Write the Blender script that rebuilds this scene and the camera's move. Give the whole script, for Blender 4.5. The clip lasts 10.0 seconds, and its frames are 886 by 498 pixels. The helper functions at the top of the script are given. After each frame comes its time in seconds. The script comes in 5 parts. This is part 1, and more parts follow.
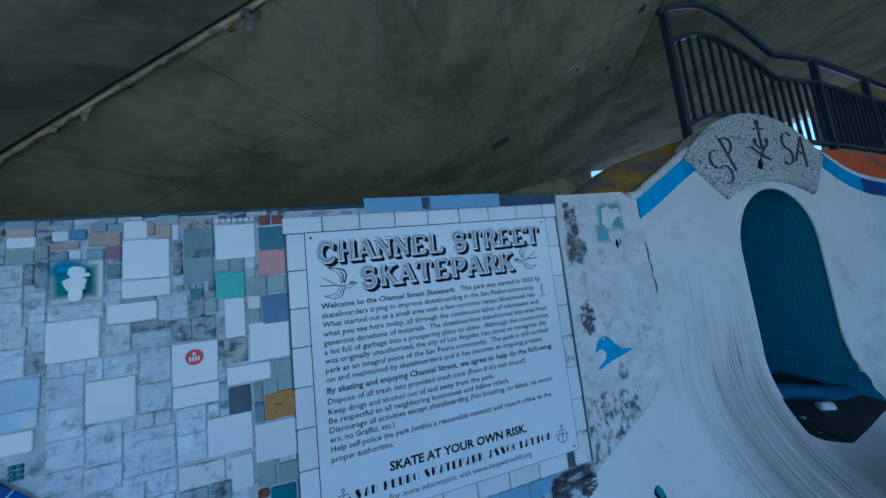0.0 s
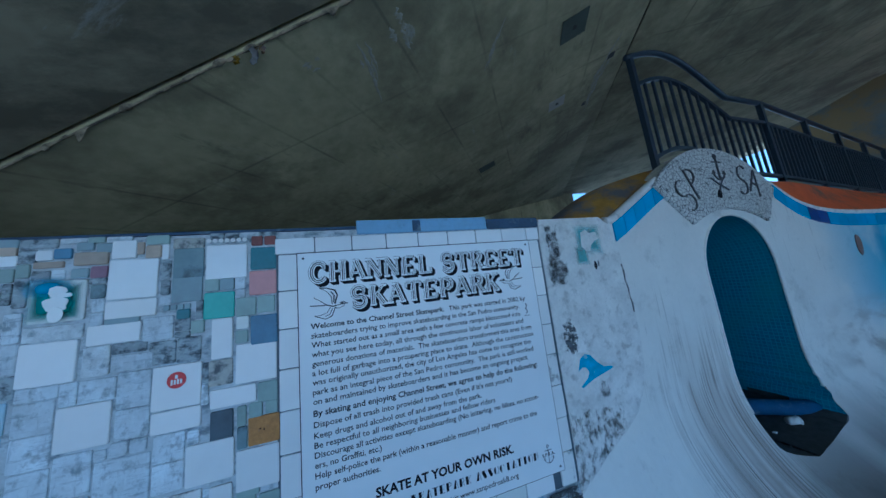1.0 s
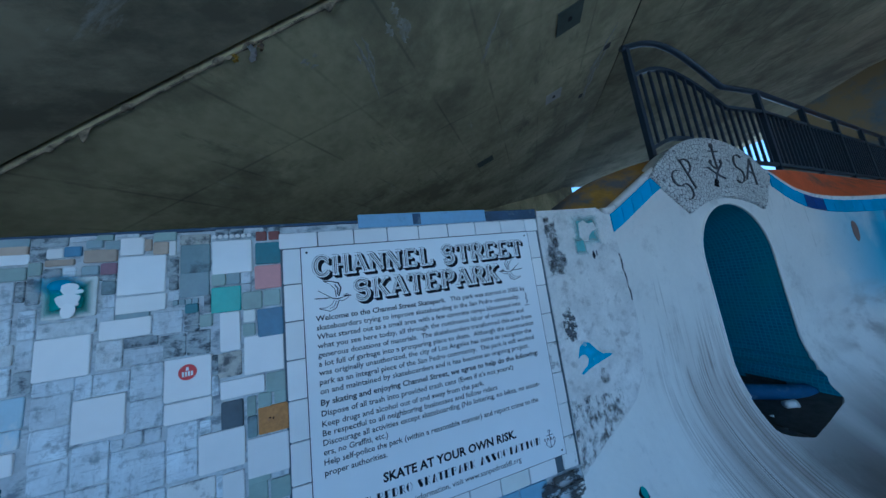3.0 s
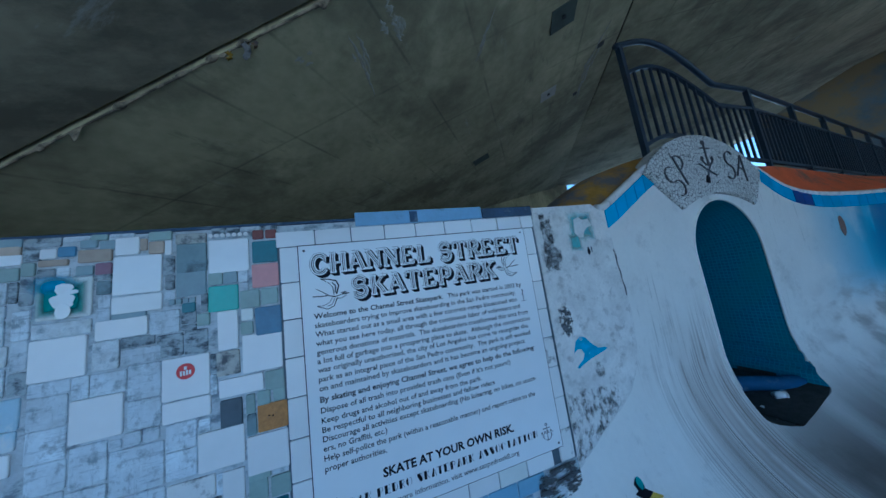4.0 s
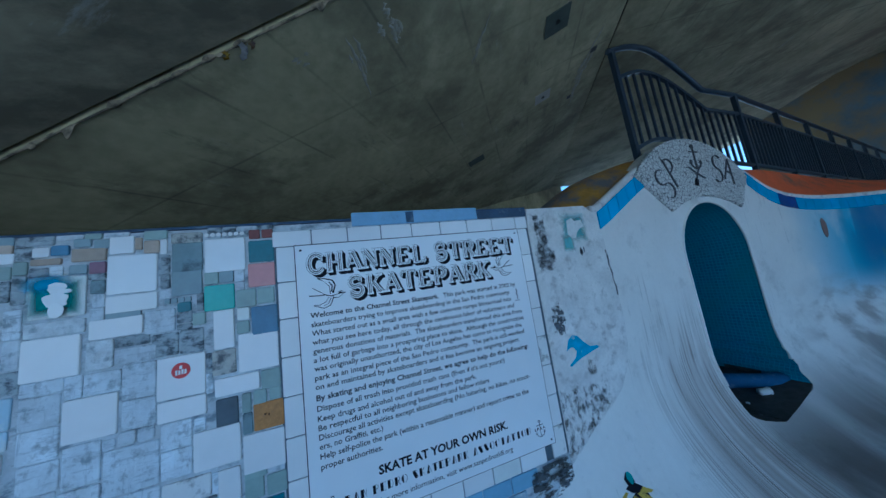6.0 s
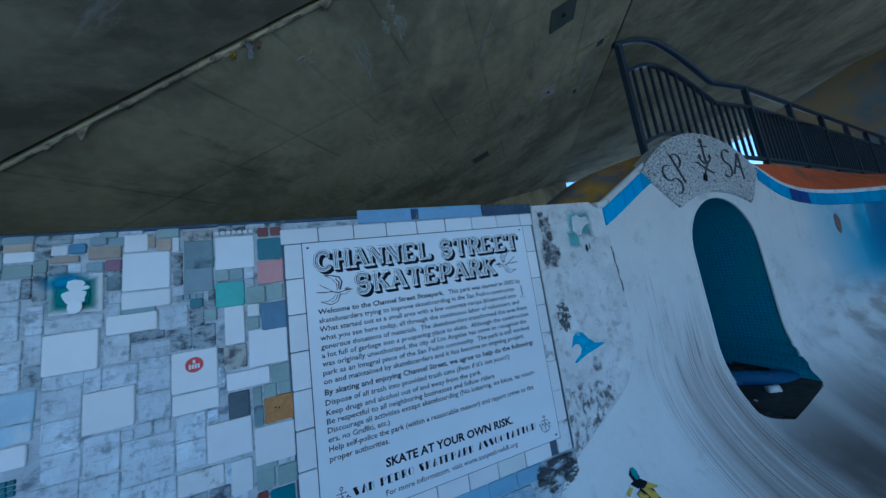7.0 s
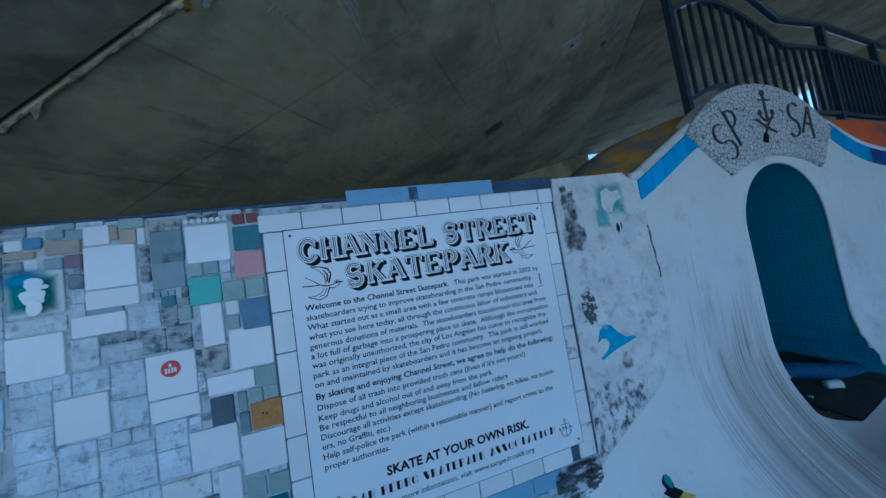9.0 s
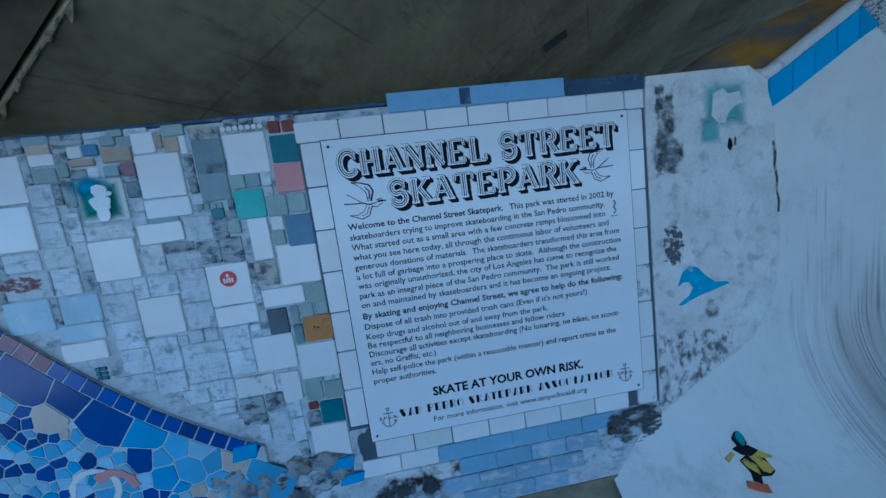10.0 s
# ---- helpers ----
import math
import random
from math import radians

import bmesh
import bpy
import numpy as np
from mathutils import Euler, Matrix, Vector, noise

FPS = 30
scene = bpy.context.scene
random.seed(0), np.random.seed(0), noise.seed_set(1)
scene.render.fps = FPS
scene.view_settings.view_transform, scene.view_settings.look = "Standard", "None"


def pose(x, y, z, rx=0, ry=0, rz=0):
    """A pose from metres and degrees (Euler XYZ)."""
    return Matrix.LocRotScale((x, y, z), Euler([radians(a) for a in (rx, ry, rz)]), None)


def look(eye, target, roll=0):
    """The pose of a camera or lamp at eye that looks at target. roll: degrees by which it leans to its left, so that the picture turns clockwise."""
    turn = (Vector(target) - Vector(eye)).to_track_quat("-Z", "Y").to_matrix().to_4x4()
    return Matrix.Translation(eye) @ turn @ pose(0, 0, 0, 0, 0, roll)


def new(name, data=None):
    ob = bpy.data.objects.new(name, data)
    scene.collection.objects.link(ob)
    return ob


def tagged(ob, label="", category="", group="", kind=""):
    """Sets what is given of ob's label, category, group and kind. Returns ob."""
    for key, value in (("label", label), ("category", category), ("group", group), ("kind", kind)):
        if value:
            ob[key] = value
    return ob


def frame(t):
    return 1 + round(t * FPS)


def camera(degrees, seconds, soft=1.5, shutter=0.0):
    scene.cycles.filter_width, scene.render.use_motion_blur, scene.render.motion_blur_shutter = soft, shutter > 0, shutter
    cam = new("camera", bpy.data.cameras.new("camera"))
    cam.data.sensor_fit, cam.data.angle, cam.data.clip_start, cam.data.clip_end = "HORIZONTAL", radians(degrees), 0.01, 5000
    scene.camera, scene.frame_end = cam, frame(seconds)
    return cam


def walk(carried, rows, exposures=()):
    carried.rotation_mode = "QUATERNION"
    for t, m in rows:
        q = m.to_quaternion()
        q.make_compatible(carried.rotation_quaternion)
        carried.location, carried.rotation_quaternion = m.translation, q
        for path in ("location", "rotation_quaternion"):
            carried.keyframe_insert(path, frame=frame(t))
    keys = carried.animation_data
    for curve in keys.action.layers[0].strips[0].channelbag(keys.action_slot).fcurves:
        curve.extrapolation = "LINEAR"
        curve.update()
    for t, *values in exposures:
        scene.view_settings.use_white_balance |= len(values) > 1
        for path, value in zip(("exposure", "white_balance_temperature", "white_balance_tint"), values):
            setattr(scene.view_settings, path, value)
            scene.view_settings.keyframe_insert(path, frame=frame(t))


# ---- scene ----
cam = camera(119.7, 10.0)
PATH = [
    (0, (0.296, -1.189, 1.174), (0.777, 0.744, 1.353), -6.4),
    (0.5, (0.294, -1.227, 1.178), (0.837, 0.682, 1.427), -6.1),
    (1, (0.277, -1.239, 1.185), (0.86, 0.65, 1.489), -6.3),
    (1.5, (0.275, -1.237, 1.181), (0.872, 0.645, 1.501), -6.8),
    (2, (0.274, -1.24, 1.169), (0.864, 0.645, 1.481), -7.2),
    (2.5, (0.27, -1.249, 1.163), (0.848, 0.643, 1.457), -7.4),
    (4, (0.261, -1.263, 1.15), (0.867, 0.624, 1.417), -8.1),
    (4.5, (0.259, -1.266, 1.148), (0.889, 0.614, 1.412), -8.2),
    (5, (0.26, -1.269, 1.147), (0.906, 0.605, 1.411), -8.2),
    (5.5, (0.258, -1.274, 1.146), (0.908, 0.598, 1.414), -8.1),
    (7, (0.247, -1.286, 1.146), (0.855, 0.604, 1.393), -8.1),
    (7.5, (0.256, -1.278, 1.15), (0.857, 0.616, 1.382), -8.2),
    (8, (0.287, -1.241, 1.163), (0.871, 0.661, 1.371), -8.4),
    (8.5, (0.325, -1.188, 1.177), (0.873, 0.728, 1.348), -8.6),
    (9, (0.352, -1.128, 1.178), (0.829, 0.811, 1.292), -8.9),
    (9.5, (0.362, -1.064, 1.136), (0.71, 0.906, 1.116), -9.0),
    (10, (0.299, -0.984, 1.058), (0.459, 1.001, 0.865), -7.6),
]
walk(cam, [(t, look(eye, target, roll)) for t, eye, target, roll in PATH], exposures=[(0.0, 1.12, 4200, 2), (10.0, 1.12, 4200, 2)])

# ---- light: open sky past the edges of the bridge deck, sun high over the open ground on the near side ----
world = bpy.data.worlds.new("sky")
scene.world = world
world.use_nodes = True
wn = world.node_tree.nodes
sky = wn.new("ShaderNodeTexSky")
sky.sky_type, sky.sun_disc = "NISHITA", False
sky.sun_elevation, sky.sun_rotation = radians(62), radians(165)
world.node_tree.links.new(sky.outputs[0], wn["Background"].inputs[0])
wn["Background"].inputs[1].default_value = 0.12
sun = new("sun", bpy.data.lights.new("sun", "SUN"))
sun.data.energy, sun.data.angle, sun.data.color = 3.5, radians(0.5), (1.0, 0.95, 0.87)
sun.rotation_euler = (radians(28), 0, radians(15))


# ---- materials ----
def material(name, base, rough=0.6, metal=0.0, var=0.12, scale=6.0, fine=60.0, bump=0.15, stain=None, piece=0.0, spec=0.5):
    """Colour with broad stains and fine grain in world space; stain: (colour, coverage 0..1, scale, stretch); piece: spread of value from object to object."""
    m = bpy.data.materials.new(name)
    m.use_nodes = True
    nt = m.node_tree
    n, l = nt.nodes, nt.links
    bsdf = n["Principled BSDF"]
    bsdf.inputs["Roughness"].default_value, bsdf.inputs["Metallic"].default_value = rough, metal
    bsdf.inputs["Specular IOR Level"].default_value = spec
    geo = n.new("ShaderNodeNewGeometry")
    broad = n.new("ShaderNodeTexNoise")
    broad.inputs["Scale"].default_value, broad.inputs["Detail"].default_value = scale, 6
    grain = n.new("ShaderNodeTexNoise")
    grain.inputs["Scale"].default_value, grain.inputs["Detail"].default_value = fine, 3
    for t in (broad, grain):
        l.new(geo.outputs["Position"], t.inputs["Vector"])
    mix = n.new("ShaderNodeMath")
    mix.operation = "MULTIPLY_ADD"
    l.new(broad.outputs[0], mix.inputs[0])
    mix.inputs[1].default_value = 0.7
    half = n.new("ShaderNodeMath")
    half.operation = "MULTIPLY"
    l.new(grain.outputs[0], half.inputs[0])
    half.inputs[1].default_value = 0.3
    l.new(half.outputs[0], mix.inputs[2])
    ramp = n.new("ShaderNodeMapRange")
    ramp.inputs[1].default_value, ramp.inputs[2].default_value = 0.3, 0.7
    ramp.inputs[3].default_value, ramp.inputs[4].default_value = 1 - var, 1 + var
    l.new(mix.outputs[0], ramp.inputs[0])
    value = ramp.outputs[0]
    if piece:
        info = n.new("ShaderNodeObjectInfo")
        span = n.new("ShaderNodeMapRange")
        span.inputs[3].default_value, span.inputs[4].default_value = 1 - piece, 1 + piece
        l.new(info.outputs["Random"], span.inputs[0])
        times = n.new("ShaderNodeMath")
        times.operation = "MULTIPLY"
        l.new(value, times.inputs[0])
        l.new(span.outputs[0], times.inputs[1])
        value = times.outputs[0]
    tint = n.new("ShaderNodeMix")
    tint.data_type, tint.blend_type = "RGBA", "MULTIPLY"
    tint.inputs[0].default_value = 1
    tint.inputs[6].default_value = (*base, 1)
    l.new(value, tint.inputs[7])
    colour = tint.outputs[2]
    if stain:
        sc, cover, sscale, stretch = stain
        mapping = n.new("ShaderNodeMapping")
        mapping.inputs["Scale"].default_value = stretch
        l.new(geo.outputs["Position"], mapping.inputs["Vector"])
        st = n.new("ShaderNodeTexNoise")
        st.inputs["Scale"].default_value, st.inputs["Detail"].default_value, st.inputs["Roughness"].default_value = sscale, 9, 0.68
        l.new(mapping.outputs[0], st.inputs["Vector"])
        cut = n.new("ShaderNodeMapRange")
        edge = 0.5 + (0.5 - cover) * 0.42
        cut.inputs[1].default_value, cut.inputs[2].default_value = edge - 0.05, edge + 0.09
        l.new(st.outputs[0], cut.inputs[0])
        over = n.new("ShaderNodeMix")
        over.data_type = "RGBA"
        l.new(cut.outputs[0], over.inputs[0])
        l.new(colour, over.inputs[6])
        over.inputs[7].default_value = (*sc, 1)
        colour = over.outputs[2]
    l.new(colour, bsdf.inputs["Base Color"])
    if bump:
        b = n.new("ShaderNodeBump")
        b.inputs["Strength"].default_value, b.inputs["Distance"].default_value = bump, 0.01
        l.new(mix.outputs[0], b.inputs["Height"])
        l.new(b.outputs[0], bsdf.inputs["Normal"])
    return m


one = (1, 1, 1)


def add_stain(m, colour, cover, scale, stretch, turn=0.0, strength=1.0, soft=0.09):
    """One more layer of stains over a material; stretch: noise frequency along each axis, turn: degrees about z."""
    n, l = m.node_tree.nodes, m.node_tree.links
    bsdf = n["Principled BSDF"]
    base = bsdf.inputs["Base Color"].links[0].from_socket
    geo = n.new("ShaderNodeNewGeometry")
    spin = n.new("ShaderNodeVectorRotate")
    spin.rotation_type = "Z_AXIS"
    spin.inputs["Angle"].default_value = radians(turn)
    l.new(geo.outputs["Position"], spin.inputs["Vector"])
    mapping = n.new("ShaderNodeMapping")
    mapping.inputs["Scale"].default_value = stretch
    l.new(spin.outputs[0], mapping.inputs["Vector"])
    t = n.new("ShaderNodeTexNoise")
    t.inputs["Scale"].default_value, t.inputs["Detail"].default_value, t.inputs["Roughness"].default_value = scale, 10, 0.72
    l.new(mapping.outputs[0], t.inputs["Vector"])
    cut = n.new("ShaderNodeMapRange")
    edge = 0.5 + (0.5 - cover) * 0.42
    cut.inputs[1].default_value, cut.inputs[2].default_value, cut.inputs[4].default_value = edge - 0.03, edge + soft, strength
    l.new(t.outputs[0], cut.inputs[0])
    mix = n.new("ShaderNodeMix")
    mix.data_type = "RGBA"
    l.new(cut.outputs[0], mix.inputs[0])
    l.new(base, mix.inputs[6])
    mix.inputs[7].default_value = (*colour, 1)
    l.new(mix.outputs[2], bsdf.inputs["Base Color"])
    return m


SOFFIT = material("board_marked_concrete", (0.47, 0.417, 0.235), 0.9, var=0.35, scale=1.6, fine=16, bump=0.3, stain=((0.25, 0.222, 0.13), 0.42, 1.1, (1, 1, 1)))
SOFFIT_OLD = material("dark_brown_concrete", (0.28, 0.245, 0.155), 0.9, var=0.35, scale=1.9, fine=18, bump=0.3, stain=((0.16, 0.14, 0.09), 0.45, 2.2, (0.6, 1.3, 1)))
def form_lines(m, normal, pitch, start):
    """Faint dark joints of the formwork boards, broken by noise."""
    n, l = m.node_tree.nodes, m.node_tree.links
    bsdf = n["Principled BSDF"]
    base = bsdf.inputs["Base Color"].links[0].from_socket
    geo = n.new("ShaderNodeNewGeometry")
    dot = n.new("ShaderNodeVectorMath")
    dot.operation = "DOT_PRODUCT"
    l.new(geo.outputs["Position"], dot.inputs[0])
    dot.inputs[1].default_value = (*normal, 0)
    shift = n.new("ShaderNodeMath")
    shift.operation = "SUBTRACT"
    l.new(dot.outputs["Value"], shift.inputs[0])
    shift.inputs[1].default_value = start
    near = n.new("ShaderNodeMath")
    near.operation = "PINGPONG"
    l.new(shift.outputs[0], near.inputs[0])
    near.inputs[1].default_value = pitch / 2
    cut = n.new("ShaderNodeMapRange")
    cut.inputs[1].default_value, cut.inputs[2].default_value, cut.inputs[3].default_value, cut.inputs[4].default_value = 0.003, 0.011, 0.5, 0.0
    l.new(near.outputs[0], cut.inputs[0])
    t = n.new("ShaderNodeTexNoise")
    t.inputs["Scale"].default_value, t.inputs["Detail"].default_value = 2.3, 5
    l.new(geo.outputs["Position"], t.inputs["Vector"])
    worn = n.new("ShaderNodeMapRange")
    worn.inputs[1].default_value, worn.inputs[2].default_value = 0.42, 0.62
    l.new(t.outputs[0], worn.inputs[0])
    times = n.new("ShaderNodeMath")
    times.operation = "MULTIPLY"
    l.new(cut.outputs[0], times.inputs[0])
    l.new(worn.outputs[0], times.inputs[1])
    mix = n.new("ShaderNodeMix")
    mix.data_type = "RGBA"
    l.new(times.outputs[0], mix.inputs[0])
    l.new(base, mix.inputs[6])
    mix.inputs[7].default_value = (0.12, 0.11, 0.075, 1)
    l.new(mix.outputs[2], bsdf.inputs["Base Color"])


form_lines(SOFFIT, (0.809, -0.588), 0.41, 2.095)
form_lines(SOFFIT, (0.3427, 0.9394), 0.62, -0.166)
SEALANT = material("weathered_sealant", (0.38, 0.31, 0.20), 0.9, var=0.3, scale=9, fine=80, bump=0.5, stain=((0.09, 0.075, 0.05), 0.58, 9, one))
GROUT = material("smeared_grout", (0.52, 0.555, 0.58), 0.85, var=0.22, scale=11, fine=70, bump=0.5, stain=((0.20, 0.23, 0.26), 0.38, 14, (1, 1, 1.6)))
CONCRETE = material("worn_grey_concrete", (0.70, 0.69, 0.66), 0.9, var=0.18, scale=7, fine=70, bump=0.5, stain=((0.47, 0.46, 0.44), 0.34, 13, one))
WHITE_TILE = material("white_glazed_tile", (0.80, 0.80, 0.79), 0.16, var=0.03, scale=5, fine=20, bump=0.03, piece=0.05)
SIGN_WHITE = material("white_enamel", (0.80, 0.82, 0.83), 0.22, var=0.03, scale=2, fine=8, bump=0.015)
INK = material("black_print", (0.010, 0.011, 0.016), 0.8, var=0.1, bump=0, spec=0.12)
GREY_INK = material("grey_print", (0.10, 0.11, 0.13), 0.8, var=0.1, bump=0, spec=0.15)
BOWL = material("white_painted_concrete", (0.74, 0.73, 0.69), 0.55, var=0.06, scale=3, fine=30, bump=0.12, stain=((0.50, 0.49, 0.46), 0.22, 2.2, (1, 1, 1)))
ORANGE = material("orange_painted_concrete", (0.60, 0.11, 0.02), 0.6, var=0.2, scale=4, fine=40, stain=((0.16, 0.10, 0.07), 0.35, 2.2, one))
OCHRE = material("ochre_painted_concrete", (0.44, 0.25, 0.035), 0.8, var=0.3, scale=5, fine=40, bump=0.3, stain=((0.17, 0.165, 0.18), 0.55, 2.6, one))
STEEL = material("dark_blue_powder_coat", (0.026, 0.042, 0.062), 0.38, var=0.15, scale=10, bump=0.05)
AZURE = material("azure_glazed_tile", (0.015, 0.36, 0.68), 0.2, var=0.1, scale=8, piece=0.12, bump=0.04)
NAVY = material("navy_glazed_tile", (0.012, 0.065, 0.30), 0.2, var=0.15, scale=8, piece=0.3, bump=0.04)
# lime streaks and rust on the soffit, scratches on the bare concrete, mottling on the bowl
add_stain(SOFFIT, (0.62, 0.58, 0.46), 0.12, 1.5, (4.0, 0.7, 1), turn=36, strength=0.75)
add_stain(SOFFIT, (0.16, 0.145, 0.10), 0.22, 2.2, (3.0, 0.8, 1), turn=36, strength=0.7)
add_stain(SOFFIT_OLD, (0.58, 0.57, 0.52), 0.12, 1.8, (0.6, 3.0, 1), turn=30, strength=0.6)
add_stain(CONCRETE, (0.78, 0.77, 0.73), 0.25, 16, (1.0, 1, 2.2), strength=0.8)
add_stain(CONCRETE, (0.30, 0.31, 0.32), 0.08, 20, (2.2, 1, 1), strength=0.7)
add_stain(CONCRETE, (0.36, 0.36, 0.36), 0.16, 9, (9, 1, 0.8), turn=0, strength=0.5, soft=0.04)
add_stain(CONCRETE, (0.84, 0.84, 0.82), 0.14, 8, (0.9, 1, 11), turn=0, strength=0.7, soft=0.04)
add_stain(BOWL, (0.46, 0.46, 0.44), 0.24, 5, (1, 1, 1), strength=0.55)
add_stain(BOWL, (0.30, 0.29, 0.27), 0.10, 3, (7, 2, 1), turn=20, strength=0.4, soft=0.05)
GROUND = material("park_concrete", (0.33, 0.32, 0.30), 0.9, var=0.2, scale=1.5, fine=30, stain=((0.2, 0.19, 0.17), 0.4, 0.9, one))


# ---- mesh helpers ----
def link(name, bm, mat, parent=None, smooth=False):
    me = bpy.data.meshes.new(name)
    bm.to_mesh(me)
    bm.free()
    if smooth:
        for p in me.polygons:
            p.use_smooth = True
    if mat:
        me.materials.append(mat)
    ob = new(name, me)
    if parent:
        ob.parent = parent
    return ob


def part(name, bm, mat, parent, label="", smooth=False):
    ob = link(name, bm, mat, parent, smooth)
    return tagged(ob, label) if label else ob


def thing(name, label, category, group="", kind=""):
    return tagged(new(name), label, category, group, kind)


def box(bm, x0, x1, y0, y1, z0, z1, bevel=0.0):
    vs = [bm.verts.new((x, y, z)) for x in (x0, x1) for y in (y0, y1) for z in (z0, z1)]
    fs = [bm.faces.new([vs[i] for i in q]) for q in ((0, 1, 3, 2), (4, 6, 7, 5), (0, 4, 5, 1), (2, 3, 7, 6), (0, 2, 6, 4), (1, 5, 7, 3))]
    if bevel:
        es = list({e for f in fs for e in f.edges})
        bmesh.ops.bevel(bm, geom=es, offset=bevel, segments=2, affect="EDGES", profile=0.6)
    return bm


def grid(rows, close=False):
    """A sheet through rows of points."""
    bm = bmesh.new()
    vs = [[bm.verts.new(p) for p in r] for r in rows]
    for a, b in zip(vs, vs[1:]):
        for i in range(len(a) - 1):
            bm.faces.new((a[i], a[i + 1], b[i + 1], b[i]))
        if close:
            bm.faces.new((a[-1], a[0], b[0], b[-1]))
    return bm


def tube(points, radius, sides=8, square=False):
    """A round or square bar along points."""
    bm = bmesh.new()
    pts = [Vector(p) for p in points]
    rings = []
    for i, p in enumerate(pts):
        d = (pts[min(i + 1, len(pts) - 1)] - pts[max(i - 1, 0)]).normalized()
        side = d.cross(Vector((0, 1, 0)))
        side = side.normalized() if side.length > 1e-3 else Vector((1, 0, 0))
        up = side.cross(d)
        if square:
            offs = [(side * a + up * b) * radius for a, b in ((1, 1), (-1, 1), (-1, -1), (1, -1))]
        else:
            offs = [(side * math.cos(k * math.tau / sides) + up * math.sin(k * math.tau / sides)) * radius for k in range(sides)]
        rings.append([bm.verts.new(p + o) for o in offs])
    for a, b in zip(rings, rings[1:]):
        for k in range(len(a)):
            bm.faces.new((a[k], a[(k + 1) % len(a)], b[(k + 1) % len(a)], b[k]))
    bm.faces.new(rings[0])
    bm.faces.new(rings[-1][::-1])
    bmesh.ops.recalc_face_normals(bm, faces=bm.faces)
    return bm


def plate(outline, y0, y1, bevel=0.0):
    """A slab in the wall's plane: outline of (x, z), front at y0, back at y1."""
    bm = bmesh.new()
    front = [bm.verts.new((x, y0, z)) for x, z in outline]
    back = [bm.verts.new((x, y1, z)) for x, z in outline]
    bm.faces.new(front)
    bm.faces.new(back[::-1])
    for i in range(len(front)):
        j = (i + 1) % len(front)
        bm.faces.new((front[i], back[i], back[j], front[j]))
    bmesh.ops.recalc_face_normals(bm, faces=bm.faces)
    if bevel:
        es = [e for e in bm.edges if all(abs(v.co.y - y0) < 1e-6 for v in e.verts)]
        bmesh.ops.bevel(bm, geom=es, offset=bevel, segments=2, affect="EDGES")
    return bm


# ---- large structure ----
FLOOR = -0.42
TOP = 1.47

# ground: one sheet to the horizon
bm = bmesh.new()
bmesh.ops.create_grid(bm, x_segments=2, y_segments=2, size=900, matrix=Matrix.Translation((0, 0, FLOOR - 0.02)))
tagged(link("ground", bm, GROUND), "grey concrete ground under and around the bridge", "ground", kind="structure")

# bridge soffit: cross-fallen deck in three slabs, its joints turned against the wall
N1, N2, N3 = Vector((0.5, 0.866)), Vector((0.809, -0.588)), Vector((0.3427, 0.9394))
JOINT, SEAM, SKEW = 0.185, 2.095, -0.166


def steep(x, y):
    """Height of the soffit over the tiled wall: it falls to the side and to the abutment, level at its outer edge."""
    return 2.35 + 0.32 * max(x, -2.0) - 0.15 * y


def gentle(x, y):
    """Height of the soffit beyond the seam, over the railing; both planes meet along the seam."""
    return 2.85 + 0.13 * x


def clip(poly, n, c):
    """The part of a plan polygon with n . p <= c."""
    out = []
    for p, q in zip(poly, poly[1:] + poly[:1]):
        dp, dq = n.dot(p) - c, n.dot(q) - c
        if dp <= 0:
            out.append(p)
        if dp * dq < 0:
            out.append(p + (q - p) * (dp / (dp - dq)))
    return out


def slab(bm, poly, z0, z1, height=gentle):
    low = [bm.verts.new((p.x, p.y, height(p.x, p.y) + z0)) for p in poly]
    high = [bm.verts.new((p.x, p.y, height(p.x, p.y) + z1)) for p in poly]
    bm.faces.new(low)
    bm.faces.new(high[::-1])
    for i in range(len(low)):
        j = (i + 1) % len(low)
        bm.faces.new((low[i], high[i], high[j], low[j]))
    bmesh.ops.recalc_face_normals(bm, faces=bm.faces)


deck = [Vector(p) for p in ((-9.0, -16.0), (24.0, -16.0), (24.0, 10.0), (6.98, 5.16), (-9.0, 5.4))]
EAST = Vector((1.0, 0.0))


def side_slabs(bm, poly, z0, z1):
    """The part over the tiled wall, folded where it levels off."""
    slab(bm, clip(poly, EAST, -2.0), z0, z1, steep)
    slab(bm, clip(poly, -EAST, 2.0), z0, z1, steep)


over_wall, beyond = clip(deck, N2, SEAM - 0.013), clip(deck, -N2, -(SEAM + 0.013))
bm = bmesh.new()
side_slabs(bm, clip(over_wall, -N3, -(SKEW + 0.025)), 0.0, 0.8)
right = clip(beyond, -N1, -(JOINT + 0.025))
ACROSS, SIDE = Vector((0.0, 1.0)), Vector((0.69, -0.72))
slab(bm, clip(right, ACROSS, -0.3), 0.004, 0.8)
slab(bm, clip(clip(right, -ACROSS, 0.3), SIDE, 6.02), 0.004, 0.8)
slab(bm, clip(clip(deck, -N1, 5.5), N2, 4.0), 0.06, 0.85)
# added higher slab, only keeps sunlight off the bank and pier beyond
slab(bm, [Vector(p) for p in ((5.0, -14.0), (26.0, -14.0), (26.0, 11.0), (7.5, 5.3))], 1.7, 2.4)
tagged(link("ceiling", bm, SOFFIT), "dark brown board-marked concrete underside of a bridge deck, with an added slab above", "ceiling", kind="structure")
bm = bmesh.new()
side_slabs(bm, clip(clip(over_wall, N3, SKEW + 0.008), -N1, 5.6), 0.012, 0.7)
